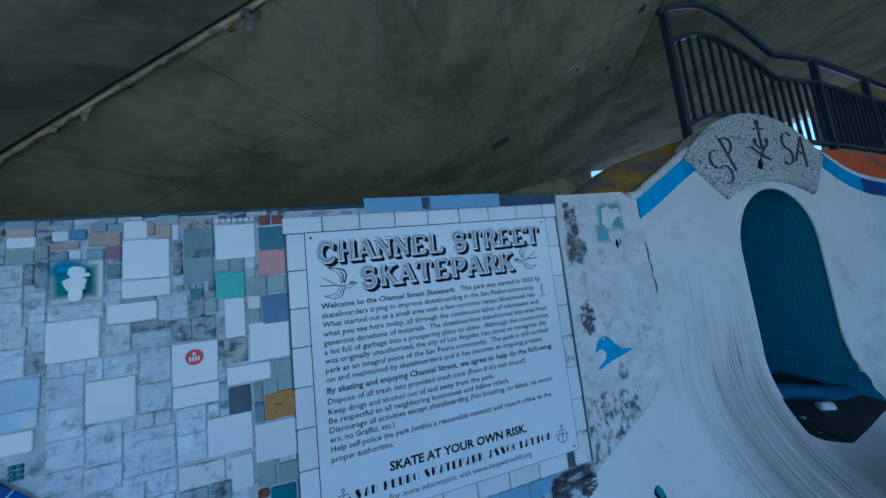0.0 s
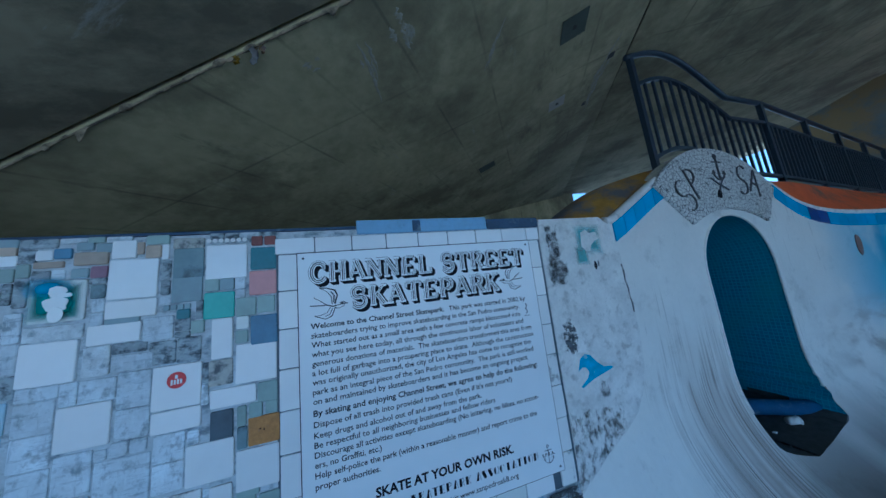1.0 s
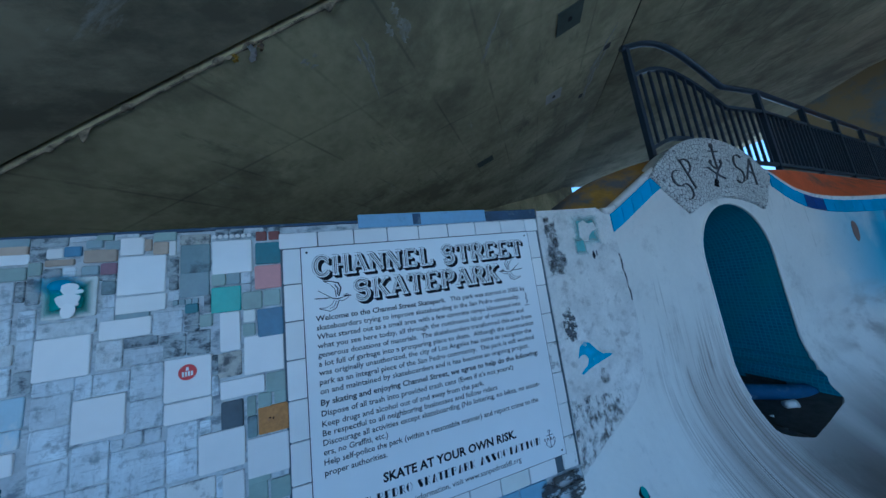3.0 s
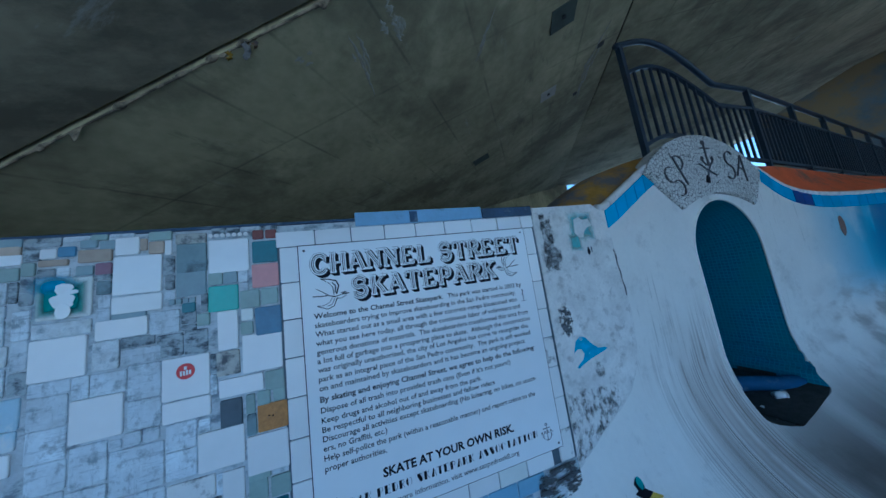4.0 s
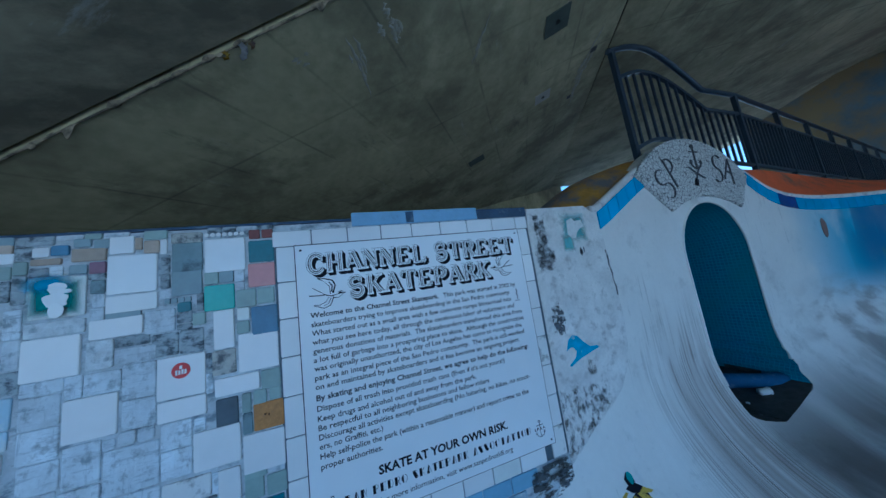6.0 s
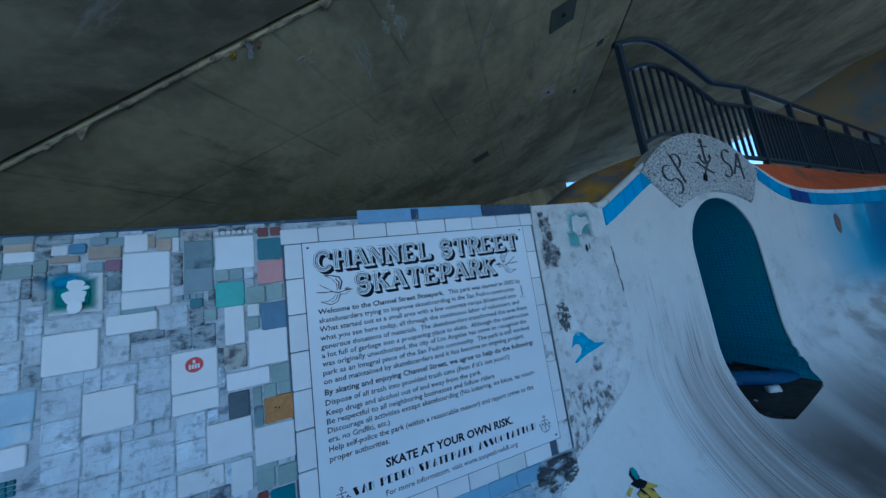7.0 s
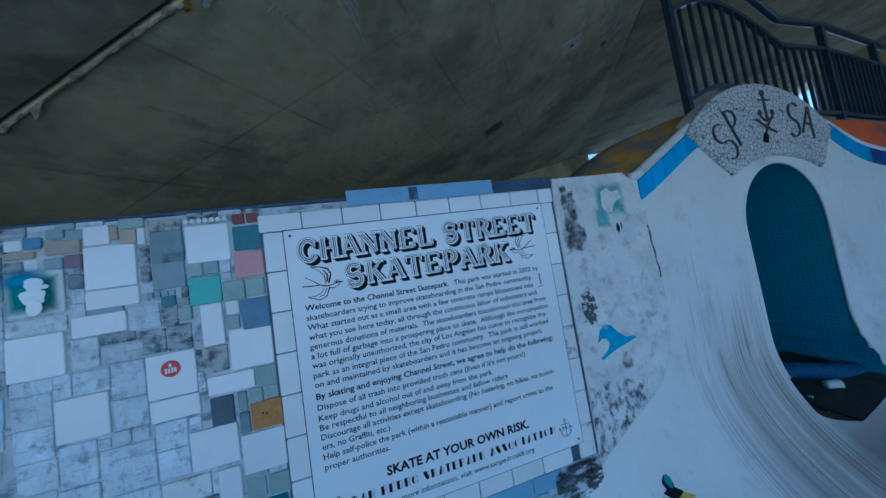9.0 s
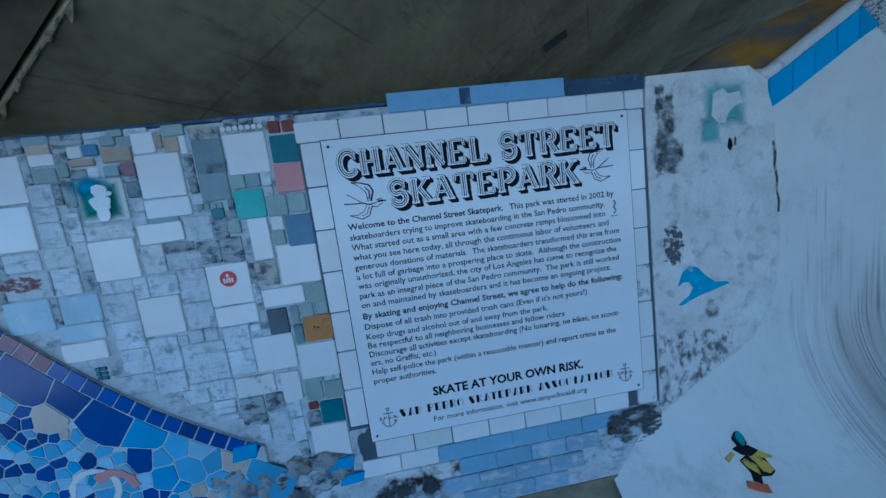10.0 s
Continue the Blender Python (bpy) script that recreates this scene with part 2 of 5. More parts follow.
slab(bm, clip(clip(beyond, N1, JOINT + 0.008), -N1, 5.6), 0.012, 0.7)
tagged(link("ceiling", bm, SOFFIT_OLD), "sooty older concrete slab of the bridge deck", "ceiling", kind="structure")


def under(x, y, drop=0.0):
    return Vector((x, y, steep(x, y) - drop))


def along_joint(s, off=0.0):
    p = N3 * (SKEW + 0.030 + off) + Vector((0.9394, -0.3427)) * s
    return p.x, p.y


# sealant bead squeezed out along the joint
rows = []
for i in range(420):
    s = -2.1 + i * 0.01
    w = 0.003 + 0.004 * (0.5 + 0.5 * noise.noise((s * 3.1, 0, 0))) + 0.03 * max(0, noise.noise((s * 14, 3, 0)) - 0.1)
    d = 0.003 + 0.006 * (0.5 + 0.5 * noise.noise((s * 8.3, 7, 0))) + 0.14 * max(0, noise.noise((s * 13, 11, 0)) - 0.25)
    rows.append([tuple(under(*along_joint(s, o * w), -0.004 if abs(o) > 0.9 else d * (1 - o * o))) for o in (-1, -0.5, 0, 0.5, 1)])
tagged(link("joint_sealant", grid(rows), SEALANT, smooth=True), "beige weathered sealant oozing from the deck joint", "sealant", kind="structure")

# black strip set back in the seam, added so the open gap stays dark
bm = bmesh.new()
slab(bm, [N2 * (SEAM + o) + Vector((0.588, 0.809)) * d for o, d in ((-0.02, -2.2), (0.02, -2.2), (0.02, 5.0), (-0.02, 5.0))], 0.012, 0.10)
tagged(link("seam_strip", bm, material("black_seam_strip", (0.03, 0.028, 0.024), 0.9, var=0.3, scale=12)), "black strip added to keep the seam between two deck slabs dark", "joint filler", kind="structure")

# abutment beyond the wall and painted pier beyond the railing
bm = bmesh.new()
foot = [(-9.0, 0.03), (6.72, 5.065), (6.61, 5.41), (-9.11, 0.38)]
low = [bm.verts.new((x, y, FLOOR - 0.02)) for x, y in foot]
high = [bm.verts.new((x, y, steep(x, y) + 0.1)) for x, y in foot]
bm.faces.new(high)
for i in range(4):
    bm.faces.new((low[i], low[(i + 1) % 4], high[(i + 1) % 4], high[i]))
bmesh.ops.recalc_face_normals(bm, faces=bm.faces)
tagged(link("abutment_wall", bm, SOFFIT), "brown concrete abutment wall at the end of the deck", "wall", kind="structure")

# tiled wall: body with rounded lower right end
outline = [(-3.2, -0.45), (1.0, -0.45), (1.03, -0.15), (1.16, 0.03), (1.30, 0.14), (1.47, 0.24), (1.60, 0.31), (1.70, 0.38), (1.78, 0.49), (1.82, 0.61), (1.84, 0.80), (1.83, 1.10),
           (1.81, 1.34), (1.77, 1.47), (1.70, 1.525), (1.3, 1.525), (1.2, 1.505), (-3.2, 1.505)]
tagged(link("wall_north", plate(outline, 0.0, 0.30, 0.006), GROUT), "grout-smeared concrete wall covered with salvaged tiles", "wall", kind="structure")

# bowl: vertical above, quarter circle into the floor
def face_y(x):
    y = 0.06 + 0.65 * max(0.0, 1.5 - x) ** 2
    if x > 4.2:
        y -= 0.035 * (x - 4.2) ** 2
    return y


def bowl_radius(x):
    return 0.82 + 0.25 * max(0.0, min(1.0, (x - 3.4) / 2.0))


def lip(x):
    if x < 1.9:
        return 1.505
    if x < 2.42:
        return 1.505 + (x - 1.9) * 0.58
    if x < 3.9:
        return 1.81
    return 1.48 + 0.33 * math.exp(-(x - 3.9) / 0.42)


def bowl_point(x, v):
    """v in 0..1 from lip to the tangent point, 1..2 round the transition, 2..3 on the floor."""
    r, y0 = bowl_radius(x), face_y(x)
    zc = FLOOR + r
    if v <= 1:
        return Vector((x, y0, lip(x) + (zc - lip(x)) * v))
    if v <= 2:
        a = (v - 1) * math.pi / 2
        return Vector((x, y0 - r + r * math.cos(a), zc - r * math.sin(a)))
    return Vector((x, y0 - r - (v - 2) * 7, FLOOR))


DOOR_X, DOOR_R, DOOR_TOP = 3.165, 0.452, 1.08


def door_sides(z):
    """The doorway's edges at a height: a half circle on top, the foot broken away aslant."""
    h = DOOR_R if z < DOOR_TOP else math.sqrt(max(0.0, DOOR_R ** 2 - (z - DOOR_TOP) ** 2))
    left = max(0.0, (-0.03 - z) / 0.09)
    right = max(0.0, (-0.045 - z) / 0.075)
    rough = (0.03 * noise.noise((z * 16, 3, 3)) + 0.035 * noise.noise((z * 47, 8, 1))) if z < 0.22 else 0.0
    return DOOR_X - h + 0.24 * left ** 2, DOOR_X + h - 0.58 * right ** 1.5 - 0.22 * max(0.0, 0.2 - z) + rough


def v_at(x, z):
    zc = FLOOR + bowl_radius(x)
    if z >= zc:
        return (lip(x) - z) / (lip(x) - zc)
    return 1 + math.asin(min(1.0, (zc - z) / bowl_radius(x))) / (math.pi / 2)


SILL = -0.12
heights = [DOOR_TOP + DOOR_R * math.cos(math.radians(a)) for a in range(0, 91, 6)] + list(np.linspace(DOOR_TOP, SILL, 60)[1:])
left_rows, right_rows = [], []
for z in heights:
    xl, xr = door_sides(z)
    left_rows.append([(x, z) for x in np.linspace(1.0, xl, 56)])
    right_rows.append([(x, z) for x in np.linspace(xr, 9.5, 90)])


def on_bowl(x, z):
    return bowl_point(x, v_at(x, min(z, lip(x))))


bm = bmesh.new()
for rows in (left_rows, right_rows):
    vs = [[bm.verts.new(on_bowl(x, z)) for x, z in r] for r in rows]
    for a, b in zip(vs, vs[1:]):
        for i in range(len(a) - 1):
            bm.faces.new((a[i], a[i + 1], b[i + 1], b[i]))
full = sorted({round(float(x), 4) for x in [p[0] for p in left_rows[0]] + [p[0] for p in right_rows[0]]})
above = [[on_bowl(x, lip(x) + (heights[0] - lip(x)) * k / 8 if lip(x) > heights[0] else heights[0]) for x in full] for k in range(9)]
vs = [[bm.verts.new(p) for p in r] for r in above]
for a, b in zip(vs, vs[1:]):
    for i in range(len(a) - 1):
        bm.faces.new((a[i], a[i + 1], b[i + 1], b[i]))
base = [p[0] for p in left_rows[-1]] + [p[0] for p in right_rows[-1]]
below = []
for k in range(22):
    row = []
    for x in base:
        v0 = v_at(x, SILL)
        v = v0 + (2 - v0) * k / 15 if k <= 15 else 2 + (k - 15) / 6
        row.append(bowl_point(x, v))
    below.append(row)
vs = [[bm.verts.new(p) for p in r] for r in below]
for a, b in zip(vs, vs[1:]):
    for i in range(len(a) - 1):
        bm.faces.new((a[i], a[i + 1], b[i + 1], b[i]))
bmesh.ops.remove_doubles(bm, verts=bm.verts, dist=0.0008)
bmesh.ops.recalc_face_normals(bm, faces=bm.faces)
bowl = tagged(link("skate_bowl", bm, BOWL, smooth=True), "white painted concrete skate bowl with scuffed curved transition", "skate bowl", kind="structure")

# deck behind the lip: orange bank to the right, ochre hip to the left
rows = [[(x, face_y(x) + 0.02, lip(x) + 0.015), (x, face_y(x) + 0.06, lip(x) + 0.05), (x, 0.17 + max(0.0, x - 4.54) * 0.095, 1.89)] for x in np.linspace(3.9, 16, 60)]
flat = [[(x, 0.17 + max(0.0, x - 4.54) * 0.095, 1.885), (x, 2.2 + 0.1 * x, 1.885)] for x in np.linspace(3.9, 16, 20)]
tagged(link("deck_floor", grid(flat), GROUND), "grey concrete deck behind the painted bank", "deck", kind="structure")
tagged(link("deck_bank", grid(rows), ORANGE, smooth=True), "orange painted concrete bank behind the bowl's lip", "deck", kind="structure")
def ridge(x):
    return 1.60 + 0.40 * (1 - math.exp(-(x - 1.72) / 0.55)) + 0.10 * max(0.0, x - 1.9)


rows = [[(x, face_y(x) + 0.03, lip(x) + 0.02), (x, face_y(x) + 0.09, lip(x) + 0.045), (x, 0.30, ridge(x)), (x, 0.5, ridge(x) + 0.02), (x, 1.0, ridge(x) - 0.2), (x, 1.3, FLOOR)] for x in np.linspace(1.72, 3.95, 40)]
rows.insert(0, [(1.70, y, min(z, 1.45)) for _, y, z in rows[0]])
tagged(link("deck_hip", grid(rows), OCHRE, smooth=True), "ochre and purple painted concrete hip behind the lip", "deck", kind="structure")

# grey rounded coping along the lip
for x0, x1 in ((1.84, 2.46), (3.86, 9.4)):
    pts = [(x, face_y(x) + 0.02, lip(x) + 0.012) for x in np.linspace(x0, x1, 40)]
    tagged(link("trim", tube(pts, 0.03, 10), CONCRETE, smooth=True), "rounded grey concrete coping on the bowl's lip", "trim", kind="structure")


# ---- special materials ----
def nodes_of(m):
    return m.node_tree.nodes, m.node_tree.links, m.node_tree.nodes["Principled BSDF"]


def paint_bowl(m):
    """Wheel scuffs that run down the transition, and a sprayed blue mural further along."""
    n, l, bsdf = nodes_of(m)
    base = bsdf.inputs["Base Color"].links[0].from_socket
    geo = n.new("ShaderNodeNewGeometry")
    sep = n.new("ShaderNodeSeparateXYZ")
    l.new(geo.outputs["Position"], sep.inputs[0])

    def calc(op, a, b=None, c=None):
        q = n.new("ShaderNodeMath")
        q.operation = op
        for i, v in enumerate((a, b, c)):
            if v is None:
                continue
            if isinstance(v, (int, float)):
                q.inputs[i].default_value = v
            else:
                l.new(v, q.inputs[i])
        return q.outputs[0]

    def step(v, a, b):
        q = n.new("ShaderNodeMapRange")
        q.interpolation_type = "SMOOTHSTEP"
        l.new(v, q.inputs[0])
        q.inputs[1].default_value, q.inputs[2].default_value = a, b
        return q.outputs[0]

    def noise_at(sx, sy, sz, scale, detail=4):
        vec = n.new("ShaderNodeCombineXYZ")
        l.new(calc("MULTIPLY", sep.outputs[0], sx), vec.inputs[0])
        l.new(calc("MULTIPLY", calc("ADD", sep.outputs[2], calc("MULTIPLY", sep.outputs[1], -1.0)), sz), vec.inputs[1])
        vec.inputs[2].default_value = sy
        t = n.new("ShaderNodeTexNoise")
        t.inputs["Scale"].default_value, t.inputs["Detail"].default_value, t.inputs["Distortion"].default_value = scale, detail, 0.15
        l.new(vec.outputs[0], t.inputs["Vector"])
        return t.outputs[0]

    def over(colour, mask, paint):
        q = n.new("ShaderNodeMix")
        q.data_type = "RGBA"
        l.new(mask, q.inputs[0])
        l.new(colour, q.inputs[6])
        q.inputs[7].default_value = (*paint, 1)
        return q.outputs[2]

    x, z = sep.outputs[0], sep.outputs[2]
    lines = calc("MULTIPLY", step(noise_at(70, 0, 1.1, 1.0, 8), 0.44, 0.60), step(noise_at(7, 11, 2.0, 1.0, 4), 0.36, 0.60))
    band = calc("MULTIPLY", step(x, 1.85, 2.3), calc("SUBTRACT", 1.0, step(x, 2.66, 2.86)))
    low = calc("SUBTRACT", 1.0, step(z, 0.25, 0.95))
    core = calc("MULTIPLY", step(x, 1.95, 2.45), calc("SUBTRACT", 1.0, step(x, 2.55, 2.85)))
    smear = calc("MULTIPLY", calc("MULTIPLY", core, calc("SUBTRACT", 1.0, step(z, 0.0, 0.85))), step(noise_at(9, 21, 1.1, 1.0, 6), 0.30, 0.62))
    base = over(base, calc("MULTIPLY", smear, 0.75), (0.30, 0.25, 0.21))
    colour = over(base, calc("MULTIPLY", calc("MULTIPLY", lines, calc("MULTIPLY", band, low)), 0.75), (0.13, 0.10, 0.08))
    thin = step(noise_at(40, 5, 1.4, 1.0, 3), 0.62, 0.68)
    colour = over(colour, calc("MULTIPLY", calc("MULTIPLY", thin, step(noise_at(1.2, 9, 1.2, 1.0, 2), 0.5, 0.6)), 0.35), (0.2, 0.19, 0.18))
    spray = calc("MULTIPLY", step(noise_at(0.9, 2, 0.9, 1.0, 4), 0.36, 0.54), step(x, 4.1, 5.6))
    colour = over(colour, calc("MULTIPLY", spray, calc("MULTIPLY", step(z, 0.25, 0.75), 0.95)), (0.04, 0.36, 0.56))
    deep = calc("MULTIPLY", step(noise_at(3.0, 4, 0.6, 1.0, 5), 0.42, 0.55), step(x, 5.1, 5.8))
    colour = over(colour, calc("MULTIPLY", deep, calc("MULTIPLY", step(z, 0.3, 0.9), 0.9)), (0.008, 0.11, 0.27))
    moss = calc("MULTIPLY", step(noise_at(4, 6, 3, 1.0, 4), 0.56, 0.66), step(x, 5.6, 6.2))
    colour = over(colour, calc("MULTIPLY", moss, step(z, 0.6, 1.0)), (0.10, 0.22, 0.05))
    scrape = calc("MULTIPLY", step(noise_at(2.2, 13, 6.0, 1.0, 8), 0.44, 0.62), step(x, 3.7, 4.6))
    colour = over(colour, calc("MULTIPLY", calc("MULTIPLY", scrape, calc("SUBTRACT", 1.0, step(z, 0.3, 0.8))), 0.65), (0.17, 0.14, 0.12))
    # floor dust, painted darker low down where less sky reaches the bowl
    dust_tone = calc("MULTIPLY", step(noise_at(1.8, 8, 2.6, 1.0, 8), 0.24, 0.58), step(x, 1.9, 2.9))
    colour = over(colour, calc("MULTIPLY", calc("MULTIPLY", dust_tone, calc("SUBTRACT", 1.0, step(z, -0.36, 0.30))), 0.92), (0.085, 0.072, 0.06))
    l.new(colour, bsdf.inputs["Base Color"])


paint_bowl(BOWL)


def grid_tile(name, a, b, grout, size, gap, rough):
    """Small square mosaic laid in UV metres."""
    m = bpy.data.materials.new(name)
    m.use_nodes = True
    n, l, bsdf = nodes_of(m)
    uv = n.new("ShaderNodeUVMap")
    brick = n.new("ShaderNodeTexBrick")
    brick.offset = 0.0
    for key, v in (("Scale", 1.0), ("Mortar Size", gap), ("Mortar Smooth", 0.2), ("Brick Width", size), ("Row Height", size), ("Bias", 0.0)):
        brick.inputs[key].default_value = v
    brick.inputs["Color1"].default_value, brick.inputs["Color2"].default_value, brick.inputs["Mortar"].default_value = (*a, 1), (*b, 1), (*grout, 1)
    l.new(uv.outputs[0], brick.inputs["Vector"])
    blot = n.new("ShaderNodeTexNoise")
    blot.inputs["Scale"].default_value, blot.inputs["Detail"].default_value = 2.6, 6
    l.new(uv.outputs[0], blot.inputs["Vector"])
    dust_tone = n.new("ShaderNodeMapRange")
    dust_tone.inputs[1].default_value, dust_tone.inputs[2].default_value, dust_tone.inputs[4].default_value = 0.45, 0.68, 0.6
    l.new(blot.outputs[0], dust_tone.inputs[0])
    mix = n.new("ShaderNodeMix")
    mix.data_type = "RGBA"
    l.new(dust_tone.outputs[0], mix.inputs[0])
    l.new(brick.outputs["Color"], mix.inputs[6])
    mix.inputs[7].default_value = (0.09, 0.25, 0.28, 1)
    l.new(mix.outputs[2], bsdf.inputs["Base Color"])
    bsdf.inputs["Roughness"].default_value = rough
    bump = n.new("ShaderNodeBump")
    bump.invert = True
    bump.inputs["Strength"].default_value, bump.inputs["Distance"].default_value = 0.5, 0.004
    l.new(brick.outputs["Fac"], bump.inputs["Height"])
    l.new(bump.outputs[0], bsdf.inputs["Normal"])
    return m


TEAL_MOSAIC = grid_tile("teal_mosaic", (0.014, 0.160, 0.265), (0.022, 0.205, 0.325), (0.085, 0.30, 0.40), 0.029, 0.0024, 0.35)


def crackle(name):
    """Broken white tile set in dark grout."""
    m = material(name, (0.66, 0.66, 0.63), 0.35, var=0.12, scale=9, bump=0.0)
    n, l, bsdf = nodes_of(m)
    base = bsdf.inputs["Base Color"].links[0].from_socket
    geo = n.new("ShaderNodeNewGeometry")
    vor = n.new("ShaderNodeTexVoronoi")
    vor.feature = "DISTANCE_TO_EDGE"
    vor.inputs["Scale"].default_value = 34
    l.new(geo.outputs["Position"], vor.inputs["Vector"])
    cut = n.new("ShaderNodeMapRange")
    cut.inputs[1].default_value, cut.inputs[2].default_value = 0.03, 0.075
    l.new(vor.outputs["Distance"], cut.inputs[0])
    mix = n.new("ShaderNodeMix")
    mix.data_type = "RGBA"
    l.new(cut.outputs[0], mix.inputs[0])
    mix.inputs[6].default_value = (0.10, 0.105, 0.11, 1)
    l.new(base, mix.inputs[7])
    l.new(mix.outputs[2], bsdf.inputs["Base Color"])
    b = n.new("ShaderNodeBump")
    b.inputs["Strength"].default_value, b.inputs["Distance"].default_value = 0.7, 0.006
    l.new(cut.outputs[0], b.inputs["Height"])
    l.new(b.outputs[0], bsdf.inputs["Normal"])
    return m


CRACKLE = crackle("broken_white_tile")


# ---- doorway in the bowl ----
def door_outline(n_arc=24, n_side=44):
    """(x, z) from the sill up one side, over the top and down the other."""
    left = [(door_sides(z)[0], z) for z in np.linspace(SILL, DOOR_TOP, n_side)]
    top = [(DOOR_X - DOOR_R * math.cos(a), DOOR_TOP + DOOR_R * math.sin(a)) for a in np.linspace(0, math.pi, n_arc)[1:-1]]
    right = [(door_sides(z)[1], z) for z in np.linspace(DOOR_TOP, SILL, n_side)]
    return left + top + right


def doorway():
    door = thing("tiled_doorway", "capsule-shaped doorway lined with teal mosaic through the bowl wall", "doorway")
    ring = door_outline()
    bm = bmesh.new()
    uv = bm.loops.layers.uv.new("uv")
    depths = [None, 0.20, 0.45, 0.75, 1.05]
    rows, dist = [], [0.0]
    for a, b in zip(ring, ring[1:]):
        dist.append(dist[-1] + math.dist(a, b))
    for d in depths:
        row = []
        for x, z in ring:
            p = on_bowl(x, z)
            row.append(bm.verts.new(p + Vector((0, 0.004, 0)) if d is None else Vector((x, d, z))))
        rows.append(row)
    for a, b in zip(rows, rows[1:]):
        for i in range(len(ring) - 1):
            f = bm.faces.new((a[i], a[i + 1], b[i + 1], b[i]))
            for loop in f.loops:
                k = i if loop.vert in (a[i], b[i]) else i + 1
                loop[uv].uv = (loop.vert.co.y, dist[k])
    f = bm.faces.new(rows[-1])
    for loop in f.loops:
        loop[uv].uv = (loop.vert.co.x, loop.vert.co.z)
    # the lining's faces turn near-black below a ragged height at the foot
    for f in bm.faces:
        c = f.calc_center_median()
        f.material_index = 1 if c.z < -0.02 + 0.04 * noise.noise(c * 9) else 0
    lining = part("lining", bm, TEAL_MOSAIC, door, "teal glass mosaic lining with dusty streaks")
    lining.data.materials.append(DARK)
    rim = [on_bowl(x, z) + Vector((0, 0.002, 0)) for x, z in ring if z > 0.12]
    part("rim", tube(rim, 0.010, 8), BOWL, door, "rounded white plaster rim", smooth=True)
    bm = bmesh.new()
    box(bm, DOOR_X - DOOR_R, DOOR_X + DOOR_R, 0.10, 1.05, SILL - 0.4, SILL - 0.08)
    part("floor_slab", bm, SOFFIT_OLD, door)
    part("kerb", tube([(DOOR_X + DOOR_R + 0.03, 0.06, -0.055), (DOOR_X + DOOR_R * 0.6, 0.15, -0.05), (DOOR_X + 0.1, 0.28, -0.045), (DOOR_X - DOOR_R * 0.5, 0.42, -0.05), (DOOR_X - DOOR_R - 0.02, 0.50, -0.055)], 0.06, 14), BLUE_PAINT, door, "blue painted rounded kerb", smooth=True)
    return door


BLUE_PAINT = material("blue_painted_concrete", (0.020, 0.075, 0.17), 0.8, var=0.2, scale=8, stain=((0.1, 0.14, 0.2), 0.3, 6, one))
# near-black for earth and rubble, and for the insides of holes
DARK = material("black_dirt_and_hollows", (0.055, 0.055, 0.05), 0.7, var=0.4, scale=20, bump=0.6)
CUP = material("white_plastic", (0.75, 0.75, 0.73), 0.4, var=0.05)
doorway()

rng = random.Random(4)


def stone(name, x, y, z, r, mat, squash=0.6, seed=0):
    bm = bmesh.new()
    bmesh.ops.create_icosphere(bm, subdivisions=2, radius=1)
    for v in bm.verts:
        k = 0.75 + 0.5 * noise.noise(v.co * 1.3 + Vector((seed, seed * 2.1, 0)))
        v.co = Vector((v.co.x * k * r + x, v.co.y * k * r + y, v.co.z * k * r * squash + z))
    return link(name, bm, mat, smooth=False)


# broken earth in the doorway's foot, and a discarded cup
bm = bmesh.new()
rows = []
for i in range(26):
    x = DOOR_X - DOOR_R + 0.01 + (2 * DOOR_R - 0.02) * i / 25
    rows.append([(x, y, SILL - 0.035 + 0.05 * noise.noise((x * 9, y * 9, 2)) + 0.02 * noise.noise((x * 30, y * 30, 5))) for y in np.linspace(-0.12, 0.6, 26)])
tagged(link("rubble", grid(rows), DARK), "black broken earth and rubble in the doorway's foot", "rubble", kind="stuff")
for i in range(9):
    s = stone("stone", DOOR_X - 0.30 + 0.07 * i + rng.uniform(-0.02, 0.02), rng.uniform(-0.02, 0.2), SILL + 0.0, rng.uniform(0.02, 0.045), DARK if i % 3 else CONCRETE, 0.7, i)
    tagged(s, "dark broken stone lying in the doorway's foot", "stone", "stones in the doorway")
cup = thing("discarded_cup", "crushed white plastic cup lying in the doorway", "cup")
part("cup_body", tube([(3.24, 0.10, -0.075), (3.30, 0.07, -0.070)], 0.026, 14), CUP, cup, smooth=True)
part("cup_rim", tube([(3.298, 0.071, -0.070), (3.306, 0.067, -0.070)], 0.030, 14), CUP, cup, smooth=True)


# ---- arch over the doorway ----
def arch():
    a = thing("arch_plaque", "arched plaque of broken white tile with black lettering and an anchor", "plaque")
    outer = [(3.15 + 1.01 * math.cos(t), 1.14 + 1.01 * math.sin(t)) for t in np.linspace(radians(139), radians(41), 40)]
    inner = [(3.22 + 1.06 * math.cos(t), 0.56 + 1.06 * math.sin(t)) for t in np.linspace(radians(63), radians(117), 24)]
    part("plaque_face", plate(outer + inner, 0.035, 0.07, 0.006), CRACKLE, a, "crackled white mosaic face")
    body = [(x, z - 0.008) for x, z in outer] + [(3.90, 1.62), (2.42, 1.62)]
    part("plaque_back", plate(body, 0.0705, 0.17), CONCRETE, a)
    return a


plaque = arch()
plaque.location = (-0.05, 0.0, -0.045)
LETTER = material("dark_cut_grout", (0.07, 0.072, 0.08), 0.7, var=0.3, scale=30)


